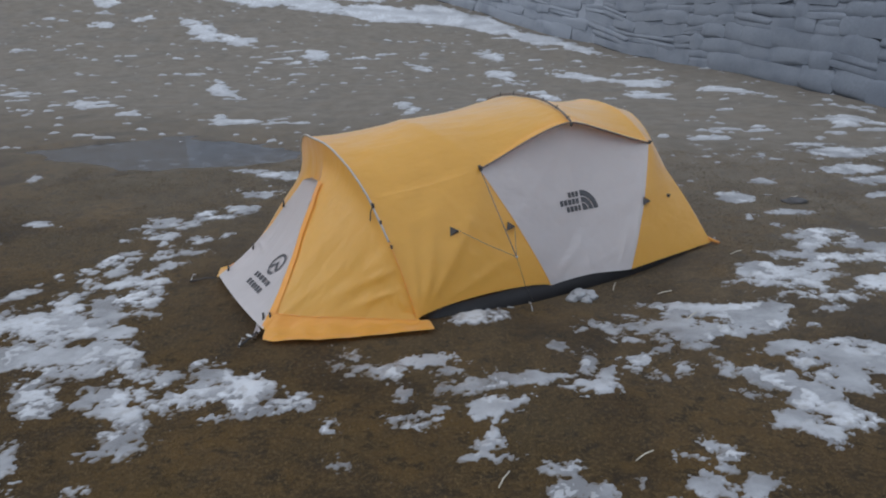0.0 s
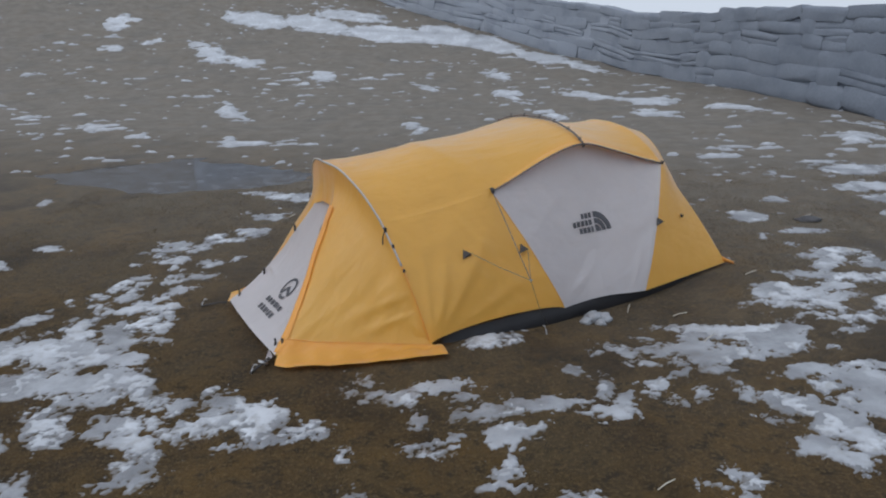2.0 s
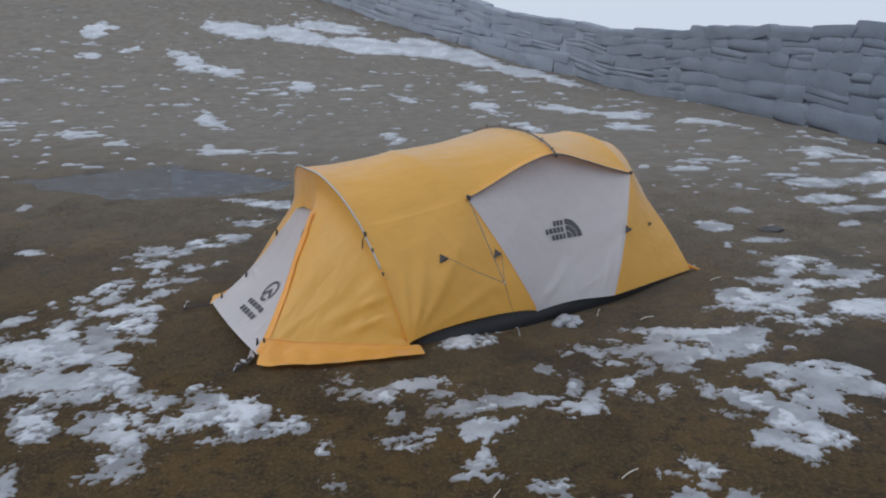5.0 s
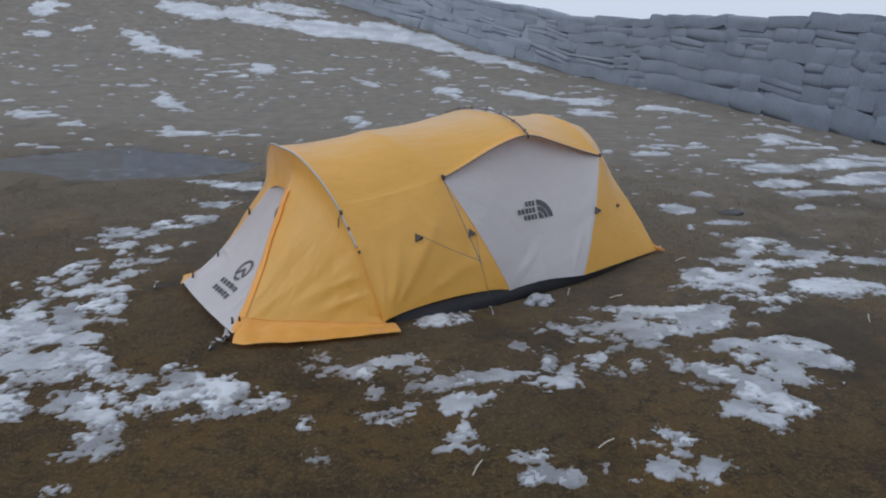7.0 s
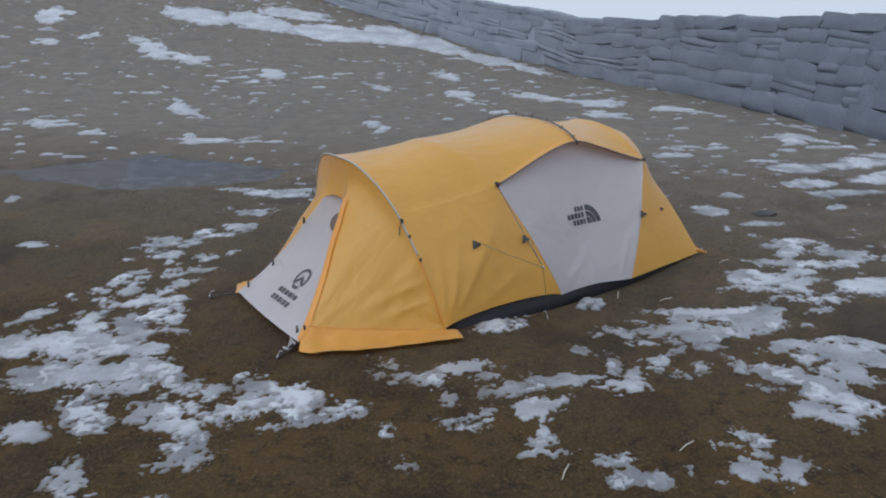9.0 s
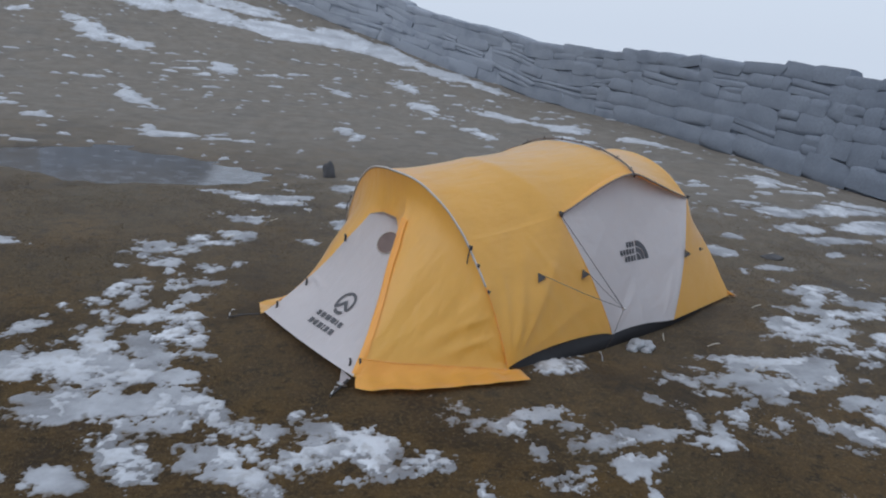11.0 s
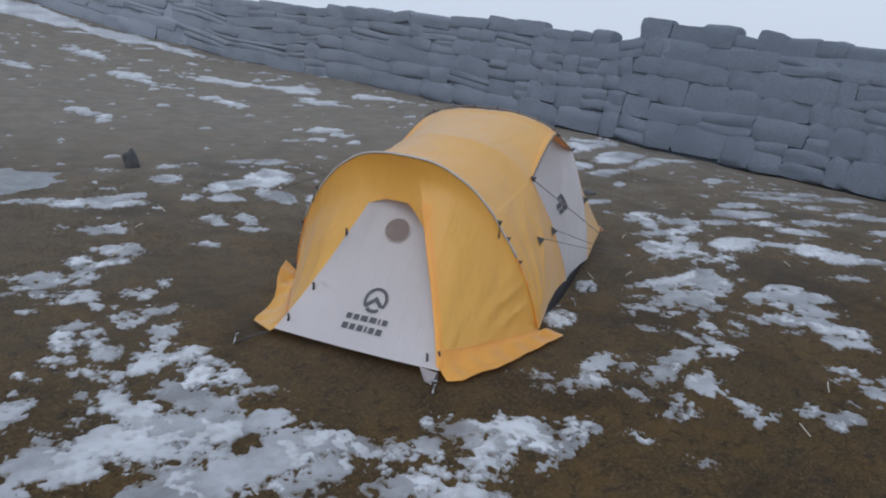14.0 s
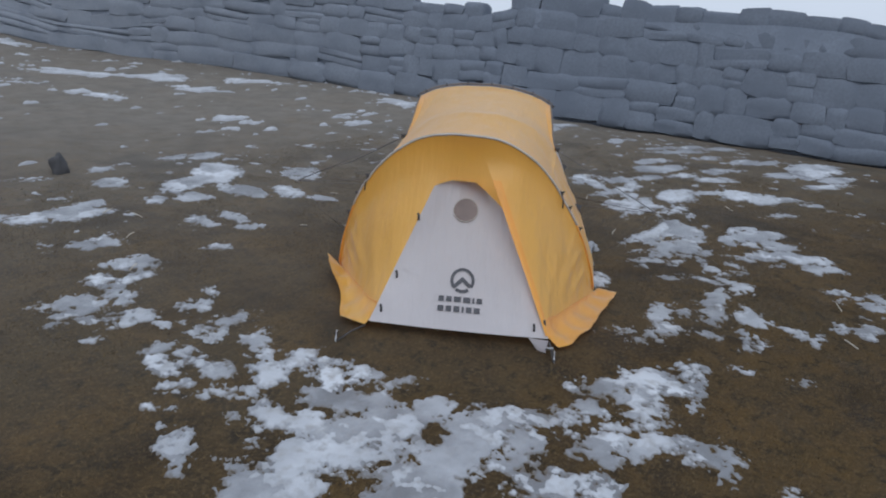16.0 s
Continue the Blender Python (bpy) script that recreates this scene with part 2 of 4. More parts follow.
def tube(points, radius, sides=8):
    """A round bar along points."""
    bm = bmesh.new()
    pts = [Vector(p) for p in points]
    rings = []
    for i, p in enumerate(pts):
        d = (pts[min(i + 1, len(pts) - 1)] - pts[max(i - 1, 0)]).normalized()
        side = d.cross(Vector((0, 0, 1)) if abs(d.z) < 0.9 else Vector((1, 0, 0))).normalized()
        up = side.cross(d)
        rings.append([bm.verts.new(p + radius * (math.cos(t) * side + math.sin(t) * up)) for t in np.linspace(0, 2 * math.pi, sides, endpoint=False).tolist()])
    for a, b in zip(rings, rings[1:]):
        for j in range(sides):
            bm.faces.new((a[j], a[(j + 1) % sides], b[(j + 1) % sides], b[j]))
    bm.faces.new(rings[0])
    bm.faces.new(rings[-1][::-1])
    bmesh.ops.recalc_face_normals(bm, faces=bm.faces)
    return bm


def block(sx, sy, sz, m=Matrix(), bevel=0.2):
    """A box with softened edges, placed by m."""
    bm = bmesh.new()
    bmesh.ops.create_cube(bm, size=1, matrix=Matrix.Diagonal((sx, sy, sz, 1)))
    bmesh.ops.bevel(bm, geom=list(bm.edges), offset=bevel * min(sx, sy, sz), segments=2, affect="EDGES")
    bm.transform(m)
    return bm


def lattice(ix, iy, seed):
    h = np.sin(ix * 127.1 + iy * 311.7 + seed * 74.7) * 43758.5453
    return h - np.floor(h)


def value_noise(x, y, seed=0):
    ix, iy = np.floor(x), np.floor(y)
    fx, fy = x - ix, y - iy
    fx, fy = fx * fx * (3 - 2 * fx), fy * fy * (3 - 2 * fy)
    a, b = lattice(ix, iy, seed), lattice(ix + 1, iy, seed)
    c, d = lattice(ix, iy + 1, seed), lattice(ix + 1, iy + 1, seed)
    return a + (b - a) * fx + (c - a) * fy + (a - b - c + d) * fx * fy


def fbm(x, y, octaves=4, seed=0):
    total, amp = 0, 0.5
    for k in range(octaves):
        total, amp, x, y = total + amp * value_noise(x, y, seed + k), amp * 0.5, x * 2.03 + 11.3, y * 2.03 + 5.7
    return total


WALL_LINE = [(9.0, -6.0), (8.2, -1.0), (7.65, 3.0), (7.3, 5.5), (7.05, 8.0), (6.6, 10.5), (5.7, 13.0), (4.7, 15.5), (3.3, 18.8), (0.8, 22.4), (-2.6, 25.4), (-6.5, 28.6), (-12.0, 31.6)]
WX = np.array([p[0] for p in WALL_LINE])
WY = np.array([p[1] for p in WALL_LINE])


PUDDLE = (-3.05, 7.85)


def puddle_depth(x, y):
    """Above zero inside the puddle's hollow."""
    return 1 - np.hypot((x - PUDDLE[0]) / 1.45, (y - PUDDLE[1] + 0.12 * (x - PUDDLE[0])) / 0.66) + (fbm(x * 1.9, y * 3.1, 4, 64) - 0.44) * 0.9


def terrain(x, y):
    """The height of the ground: flat round the tent, rising to a hillside beyond, falling away behind the wall."""
    x, y = np.asarray(x, float), np.asarray(y, float)
    q = np.maximum(0, (y - 13.4) - 0.35 * x)
    z = np.where(q < 14, 0.0107 * q * q, 2.097 + 0.3 * (q - 14))
    z = np.minimum(z, 14 + 0.02 * q)
    behind = np.maximum(0, x - np.interp(y, WY, WX) - 1.2)
    z = z * np.exp(-behind / 8) - np.minimum(0.3 * behind, 40)
    near = np.hypot(x + 0.2, y - 4)
    bumps = (fbm(x * 0.9, y * 0.9, 3, 5) - 0.44) * 0.10 + (fbm(x * 5, y * 5, 3, 9) - 0.44) * 0.022 * np.clip(1 - (near - 4) / 2.5, 0, 1)
    flat = np.clip((near - 1.2) / 2.5, 0.12, 1)
    z = z + bumps * flat * np.clip(near / 6, 0.35, 1.5)
    foot = np.interp(y, WY, WX) - x
    dip = np.clip((2.3 - foot) / 2.0, 0, 1) * np.clip((15 - y) / 6, 0, 1)
    z = z - 0.17 * dip * dip * (3 - 2 * dip)
    ts, tw = 0.8536 * (x + 1.235) + 0.5210 * (y - 3.715), -0.5210 * (x + 1.235) + 0.8536 * (y - 3.715)
    z = z - 0.065 * np.exp(-(((ts - 1.95) / 0.75) ** 4)) * np.exp(-(((tw + 0.7) / 0.85) ** 2))
    wet = np.clip(puddle_depth(x, y) * 4 + 0.6, 0, 1)
    return z * (1 - wet) - 0.035 * wet


# ---- ground ----
def graded(centre, reach, step, far):
    half = list(np.arange(0, reach, step))
    while half[-1] < far:
        half.append(half[-1] + max(step, (half[-1] - reach) * 0.09 + step))
    return centre + np.array([-h for h in half[:0:-1]] + half)


def build_ground():
    xs, ys = graded(-0.3, 4.2, 0.045, 420), graded(4.0, 4.0, 0.045, 420)
    gx, gy = np.meshgrid(xs, ys)
    gz = terrain(gx, gy)
    verts = np.stack([gx, gy, gz], -1).reshape(-1, 3)
    n, m = len(ys), len(xs)
    a = (np.arange(n - 1)[:, None] * m + np.arange(m - 1)).ravel()
    faces = np.stack([a, a + 1, a + m + 1, a + m], -1)
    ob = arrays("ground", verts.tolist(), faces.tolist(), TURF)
    return tagged(ob, "wet brown turf with sparse short grass", "ground", kind="structure")


build_ground()

# ---- snow ----
# Patches as ellipses in plan: centre, half axes, turn and how full the snow lies.
NEAR_A = [
    (-2.1, 2.2, 0.04, 0.04, 101, 0.8), (-1.78, 2.32, 0.09, 0.04, 120, 0.7), (-1.69, 2.27, 0.14, 0.03, 122, 0.8), (-1.69, 2.2, 0.04, 0.03, 145, 0.7), (-1.41, 2.39, 0.06, 0.03, 177, 0.8), (-1.38, 2.41, 0.09, 0.04, 4, 0.9), (-1.36, 2.16, 0.04, 0.02, 170, 0.6), (-0.43, 2.3, 0.04, 0.03, 161, 0.7),
    (0.12, 2.35, 0.06, 0.03, 179, 0.9), (0.14, 2.46, 0.07, 0.06, 83, 0.9), (0.38, 2.28, 0.05, 0.03, 9, 0.7), (0.44, 2.21, 0.03, 0.02, 3, 0.7), (0.45, 2.15, 0.09, 0.05, 5, 0.9), (0.68, 2.21, 0.02, 0.02, 21, 0.7), (0.75, 2.15, 0.03, 0.02, 57, 0.5), (0.89, 2.19, 0.08, 0.06, 39, 0.7),
]
NEAR_B = [
    (0.94, 2.36, 0.06, 0.03, 7, 0.7), (1.03, 2.38, 0.06, 0.04, 134, 0.8), (1.04, 2.29, 0.05, 0.02, 66, 0.6), (1.05, 2.16, 0.11, 0.06, 7, 0.9), (1.49, 2.48, 0.09, 0.07, 117, 1), (-2.76, 3.46, 0.18, 0.1, 163, 0.7), (-2.54, 3.15, 0.18, 0.09, 172, 0.6), (-2.5, 2.87, 0.05, 0.03, 167, 0.7),
    (-2.39, 2.65, 0.05, 0.02, 171, 0.7), (-2.25, 2.68, 0.07, 0.04, 168, 0.4), (-2.23, 3.32, 0.18, 0.03, 139, 0.5), (-2.22, 3.44, 0.1, 0.07, 128, 0.6), (-2.21, 3.16, 0.21, 0.12, 171, 0.7), (-2.12, 3.4, 0.1, 0.06, 137, 0.5), (-2.07, 2.67, 0.12, 0.08, 147, 0.6), (-2.04, 3.25, 0.11, 0.07, 139, 0.7),
]
NEAR_C = [
    (-1.9, 3.05, 0.1, 0.04, 140, 0.8), (-1.89, 3.18, 0.12, 0.08, 141, 0.8), (-1.89, 2.83, 0.2, 0.09, 129, 0.7), (-1.88, 3.18, 0.21, 0.11, 176, 0.7), (-1.87, 2.82, 0.07, 0.05, 126, 0.9), (-1.8, 2.68, 0.09, 0.06, 126, 0.9), (-1.78, 3.44, 0.13, 0.08, 141, 0.7), (-1.74, 3.29, 0.12, 0.09, 128, 0.9),
    (-1.74, 3.08, 0.11, 0.07, 20, 0.8), (-1.66, 3.19, 0.11, 0.09, 144, 0.7), (-1.65, 2.88, 0.06, 0.04, 146, 0.7), (-1.63, 2.81, 0.12, 0.08, 118, 0.6), (-1.6, 3.12, 0.08, 0.05, 147, 0.8), (-1.55, 2.84, 0.12, 0.06, 144, 0.8), (-1.51, 2.73, 0.08, 0.07, 75, 0.6), (-1.46, 2.99, 0.09, 0.05, 148, 0.8),
]
NEAR_D = [
    (-1.43, 2.68, 0.17, 0.05, 142, 0.9), (-1.4, 2.8, 0.13, 0.05, 143, 0.7), (-1.37, 2.51, 0.1, 0.06, 112, 0.7), (-1.35, 2.94, 0.11, 0.07, 151, 0.8), (-1.32, 2.52, 0.11, 0.05, 118, 0.7), (-1.27, 2.69, 0.04, 0.02, 146, 0.7), (-1.23, 3.11, 0.02, 0.02, 169, 0.8), (-1.21, 2.78, 0.14, 0.07, 146, 0.6),
    (-1.16, 3.07, 0.03, 0.02, 154, 0.5), (-1.1, 2.85, 0.12, 0.08, 154, 0.6), (-1.09, 2.97, 0.11, 0.05, 166, 0.8), (-1.01, 2.64, 0.04, 0.03, 5, 0.9), (-0.92, 2.75, 0.13, 0.08, 156, 0.9), (-0.9, 2.87, 0.15, 0.08, 149, 0.8), (-0.76, 2.71, 0.14, 0.06, 24, 1), (-0.58, 3.09, 0.06, 0.04, 109, 0.5),
]
NEAR_E = [
    (-0.53, 3.18, 0.06, 0.05, 167, 0.5), (-0.53, 2.56, 0.04, 0.03, 132, 0.9), (-0.41, 3.03, 0.09, 0.05, 162, 0.5), (-0.29, 3, 0.12, 0.07, 176, 0.7), (-0.22, 2.8, 0.09, 0.06, 98, 0.8), (-0.16, 2.6, 0.05, 0.03, 177, 0.8), (-0.12, 3.1, 0.15, 0.08, 11, 0.8), (-0.11, 2.66, 0.11, 0.04, 15, 0.9),
    (-0.04, 3.02, 0.09, 0.05, 178, 0.7), (0.09, 2.87, 0.17, 0.07, 6, 0.7), (0.16, 2.66, 0.11, 0.09, 84, 0.8), (0.24, 2.72, 0.07, 0.03, 54, 0.8), (0.32, 2.94, 0.17, 0.08, 1, 0.8), (0.48, 2.97, 0.09, 0.04, 5, 0.7), (0.51, 3.29, 0.07, 0.04, 113, 0.6), (0.61, 2.87, 0.13, 0.05, 3, 0.8),
]
NEAR_F = [
    (0.63, 3.09, 0.09, 0.04, 80, 0.8), (0.72, 2.97, 0.13, 0.03, 57, 0.8), (0.88, 3.12, 0.14, 0.04, 37, 0.9), (0.89, 3.38, 0.08, 0.03, 178, 0.7), (0.94, 2.97, 0.05, 0.03, 70, 0.5), (1.03, 3.27, 0.14, 0.03, 41, 0.9), (1.08, 3.02, 0.07, 0.04, 68, 0.4), (1.2, 3.29, 0.09, 0.03, 178, 0.6),
    (1.27, 3.42, 0.24, 0.08, 10, 0.7), (1.27, 3.02, 0.13, 0.05, 92, 0.4), (1.29, 2.83, 0.08, 0.05, 159, 0.5), (1.42, 2.58, 0.1, 0.08, 172, 0.6), (1.45, 2.93, 0.13, 0.1, 159, 0.6), (1.53, 3.4, 0.11, 0.04, 179, 0.8), (1.58, 2.83, 0.14, 0.09, 180, 0.8), (1.58, 2.7, 0.18, 0.11, 115, 0.9),
]
NEAR_G = [
    (1.6, 3.23, 0.13, 0.05, 24, 0.7), (1.61, 2.69, 0.11, 0.07, 65, 0.9), (1.67, 3.08, 0.13, 0.07, 50, 0.9), (1.68, 3.49, 0.09, 0.06, 12, 1), (1.74, 2.89, 0.16, 0.07, 147, 0.8), (1.76, 2.95, 0.09, 0.06, 161, 1), (1.87, 3.1, 0.09, 0.06, 41, 0.9), (1.88, 3.47, 0.03, 0.02, 15, 0.9),
    (1.91, 3.09, 0.24, 0.12, 160, 0.9), (1.94, 3.25, 0.11, 0.05, 6, 1), (2.01, 3.16, 0.12, 0.06, 6, 1), (2.74, 3.09, 0.15, 0.04, 153, 0.5), (3.17, 3.36, 0.23, 0.14, 174, 1), (3.31, 2.94, 0.1, 0.06, 126, 0.7), (3.32, 3.22, 0.18, 0.07, 137, 0.7), (4.44, 3.03, 0.36, 0.08, 159, 0.8),
]
NEAR_H = [
    (4.6, 3.49, 0.26, 0.14, 163, 0.7), (4.94, 3, 0.26, 0.12, 153, 0.9), (5.33, 3.28, 0.69, 0.22, 177, 1), (5.49, 3.32, 0.59, 0.19, 166, 0.9), (-2.68, 3.87, 0.04, 0.03, 14, 0.9), (-2.62, 3.98, 0.12, 0.05, 71, 0.9), (-2.55, 4.02, 0.06, 0.05, 43, 0.8), (-2.53, 3.54, 0.18, 0.12, 159, 0.7),
    (-2.52, 4.24, 0.03, 0.02, 124, 0.7), (-2.49, 3.69, 0.07, 0.04, 135, 0.4), (-2.43, 3.58, 0.09, 0.05, 133, 0.5), (-2.41, 3.8, 0.02, 0.02, 120, 1), (-2.39, 4.32, 0.08, 0.08, 48, 0.8), (-2.35, 3.92, 0.06, 0.03, 72, 0.7), (-2.32, 3.57, 0.1, 0.07, 127, 0.5), (-2.32, 4.21, 0.09, 0.03, 138, 0.6),
]
NEAR_I = [
    (-2.28, 3.59, 0.21, 0.14, 163, 0.8), (-2.24, 3.87, 0.12, 0.07, 86, 0.9), (-2.2, 4.09, 0.1, 0.06, 134, 0.6), (-2.19, 3.75, 0.1, 0.09, 178, 0.9), (-2.16, 4.32, 0.13, 0.07, 69, 0.7), (-2.08, 3.63, 0.1, 0.07, 134, 0.7), (-2.06, 4.12, 0.14, 0.09, 69, 1), (-2.02, 3.84, 0.09, 0.08, 105, 0.7),
    (-2, 3.5, 0.18, 0.13, 156, 0.8), (-1.94, 4.25, 0.05, 0.04, 73, 0.9), (-1.94, 3.69, 0.13, 0.09, 137, 0.6), (-1.93, 3.52, 0.13, 0.1, 117, 0.6), (-1.88, 4.41, 0.11, 0.07, 68, 0.6), (-1.88, 3.93, 0.15, 0.11, 64, 1), (-1.86, 4.13, 0.11, 0.06, 164, 0.8), (-1.79, 3.83, 0.07, 0.06, 124, 0.8),
]
NEAR_J = [
    (-1.7, 3.67, 0.07, 0.04, 154, 0.6), (0.13, 3.64, 0.18, 0.08, 35, 1), (0.32, 3.9, 0.12, 0.06, 31, 1), (0.65, 3.5, 0.06, 0.04, 75, 0.6), (0.82, 3.53, 0.1, 0.05, 126, 0.7), (1, 3.63, 0.1, 0.04, 144, 0.7), (1.12, 3.83, 0.1, 0.03, 175, 0.5), (1.13, 3.54, 0.21, 0.09, 11, 0.7),
    (1.33, 3.72, 0.15, 0.11, 156, 0.8), (1.37, 3.71, 0.2, 0.11, 16, 0.8), (1.55, 3.61, 0.15, 0.12, 17, 0.9), (1.57, 3.64, 0.22, 0.15, 156, 0.9), (1.71, 3.71, 0.13, 0.08, 179, 0.9), (1.73, 4.1, 0.05, 0.05, 10, 0.6), (1.86, 4.11, 0.19, 0.05, 7, 0.7), (1.88, 4.03, 0.18, 0.07, 150, 0.7),
]
NEAR_K = [
    (1.91, 4.2, 0.16, 0.12, 170, 0.8), (1.93, 4.27, 0.15, 0.09, 161, 0.7), (1.96, 3.87, 0.14, 0.04, 175, 0.6), (2.05, 3.66, 0.09, 0.03, 29, 0.9), (2.09, 4.03, 0.13, 0.08, 169, 0.8), (2.13, 4.48, 0.13, 0.07, 14, 0.6), (2.16, 4.24, 0.23, 0.07, 41, 0.9), (2.16, 4.1, 0.17, 0.06, 15, 0.7),
    (2.16, 3.81, 0.15, 0.04, 11, 0.7), (2.22, 3.81, 0.09, 0.06, 17, 0.9), (2.3, 4.28, 0.09, 0.06, 21, 1), (2.42, 4.42, 0.2, 0.1, 167, 0.7), (2.46, 4, 0.15, 0.09, 28, 1), (2.5, 4.37, 0.12, 0.06, 8, 0.8), (2.61, 3.93, 0.22, 0.11, 5, 1), (2.67, 4.42, 0.23, 0.06, 27, 0.8),
]
NEAR_L = [
    (2.71, 3.98, 0.17, 0.12, 152, 0.8), (2.72, 3.99, 0.27, 0.14, 177, 1), (2.97, 3.83, 0.23, 0.08, 159, 0.8), (3.14, 3.5, 0.26, 0.12, 151, 0.9), (3.17, 3.6, 0.21, 0.14, 168, 0.9), (3.22, 4.46, 0.21, 0.08, 168, 0.7), (3.61, 4.26, 0.16, 0.08, 166, 0.9), (3.67, 3.97, 0.23, 0.11, 153, 0.7),
    (3.85, 4.48, 0.27, 0.11, 163, 0.7), (4.16, 4.07, 0.27, 0.09, 159, 0.7), (4.9, 4.35, 0.18, 0.08, 161, 0.6), (5.01, 4.01, 0.3, 0.08, 159, 0.6), (5.01, 3.91, 0.39, 0.12, 146, 0.7), (5.21, 3.78, 0.26, 0.08, 166, 0.6), (7.22, 3.89, 0.57, 0.13, 162, 0.6), (-3.4, 4.93, 0.15, 0.05, 153, 1),
]
NEAR_M = [
    (-3.25, 5.33, 0.09, 0.06, 172, 0.8), (-3.18, 5.3, 0.09, 0.03, 176, 0.8), (-2.39, 4.93, 0.04, 0.03, 177, 0.5), (-2.32, 5.35, 0.08, 0.05, 129, 0.7), (-2.29, 4.52, 0.11, 0.04, 67, 0.8), (-2.28, 5.11, 0.07, 0.03, 143, 0.6), (-2.23, 5.37, 0.1, 0.06, 29, 0.8), (-2.22, 4.66, 0.08, 0.06, 177, 0.6),
    (-2.22, 5.26, 0.18, 0.07, 13, 0.8), (-2.17, 5.02, 0.11, 0.06, 9, 0.8), (-2.16, 4.52, 0.1, 0.03, 68, 0.8), (-2.09, 5.02, 0.1, 0.08, 155, 0.8), (-2.02, 4.85, 0.07, 0.04, 125, 0.7), (-1.99, 5.26, 0.12, 0.04, 47, 0.8), (-1.96, 4.62, 0.1, 0.09, 158, 0.4), (-1.92, 5.41, 0.19, 0.05, 33, 0.8),
]
NEAR_N = [
    (-1.85, 4.92, 0.08, 0.05, 132, 0.8), (-1.82, 4.67, 0.12, 0.07, 179, 0.6), (-1.82, 5.44, 0.06, 0.04, 170, 0.9), (-1.8, 4.9, 0.06, 0.05, 80, 0.8), (-1.8, 5.45, 0.08, 0.06, 141, 0.8), (-1.65, 5.01, 0.04, 0.03, 132, 0.8), (2.23, 5.26, 0.06, 0.05, 30, 0.9), (2.35, 5.08, 0.06, 0.04, 44, 0.9),
    (2.44, 4.7, 0.24, 0.07, 47, 0.9), (2.52, 5.4, 0.11, 0.05, 10, 0.9), (2.53, 4.89, 0.22, 0.09, 21, 0.7), (2.6, 5.4, 0.15, 0.06, 6, 0.8), (2.73, 4.75, 0.17, 0.06, 74, 0.8), (2.82, 4.59, 0.2, 0.11, 175, 0.6), (3.64, 4.62, 0.24, 0.13, 158, 0.7), (4.04, 4.75, 0.25, 0.1, 155, 0.7),
]
NEAR_O = [
    (4.73, 5.49, 0.17, 0.08, 9, 0.9), (4.86, 4.94, 0.31, 0.06, 159, 0.6), (4.88, 4.74, 0.43, 0.09, 151, 0.6), (5.44, 4.75, 0.54, 0.09, 1, 0.6), (6.21, 4.56, 0.8, 0.14, 1, 0.6), (-1.98, 5.54, 0.09, 0.06, 58, 0.9), (-1.92, 6.23, 0.06, 0.04, 81, 0.7), (-1.75, 6.09, 0.1, 0.09, 175, 0.9),
    (-1.74, 5.64, 0.14, 0.08, 118, 0.9), (-1.66, 5.66, 0.12, 0.06, 102, 0.8), (-1.64, 6.07, 0.09, 0.05, 16, 0.8), (-1.58, 6.1, 0.09, 0.03, 68, 0.8), (-1.22, 5.57, 0.09, 0.05, 148, 0.9), (-0.94, 6.07, 0.13, 0.08, 90, 0.9), (-0.81, 5.76, 0.08, 0.06, 154, 0.8), (-0.73, 5.99, 0.15, 0.06, 78, 0.9),
]
NEAR_P = [
    (0.03, 6.27, 0.19, 0.12, 77, 0.8), (0.07, 5.97, 0.13, 0.08, 130, 0.6), (2.3, 5.8, 0.17, 0.15, 79, 0.8), (2.72, 6.28, 0.1, 0.07, 15, 0.8), (3.47, 5.85, 0.1, 0.06, 19, 0.7), (3.62, 6.22, 0.18, 0.11, 31, 1), (3.84, 6.3, 0.36, 0.11, 8, 0.9), (-4.08, 6.8, 0.15, 0.05, 119, 0.5),
    (-1.98, 6.94, 0.24, 0.04, 166, 0.8), (-1.95, 6.85, 0.1, 0.05, 175, 0.8), (-1.63, 6.81, 0.27, 0.11, 9, 1), (-1.51, 6.76, 0.2, 0.08, 27, 1), (-1.46, 6.7, 0.21, 0.13, 167, 1), (-1.28, 6.86, 0.12, 0.08, 10, 0.8), (-0.89, 6.7, 0.1, 0.09, 131, 0.8), (-0.88, 7.29, 0.14, 0.12, 63, 0.6),
]
NEAR_Q = [
    (-0.64, 6.57, 0.14, 0.13, 164, 0.9), (-0.36, 6.97, 0.37, 0.14, 20, 0.9), (-0.24, 6.51, 0.23, 0.13, 94, 0.8), (-0.03, 7.1, 0.36, 0.21, 55, 1), (0.54, 6.65, 0.26, 0.19, 36, 0.5), (3.69, 6.64, 0.31, 0.16, 16, 0.9), (3.95, 7.37, 0.41, 0.22, 24, 0.9), (4.95, 6.98, 0.78, 0.24, 20, 0.9),
    (5.71, 6.75, 1.38, 0.14, 16, 0.8), (-1.26, 7.78, 0.12, 0.05, 146, 0.6), (-0.69, 7.72, 0.17, 0.06, 30, 0.7), (-0, 7.83, 0.16, 0.14, 6, 0.6), (0.26, 7.67, 0.16, 0.12, 164, 0.6), (2.75, 8.11, 0.16, 0.09, 3, 0.6), (3.85, 7.79, 0.25, 0.09, 8, 0.8), (5.34, 7.89, 1.16, 0.24, 26, 0.9),
]
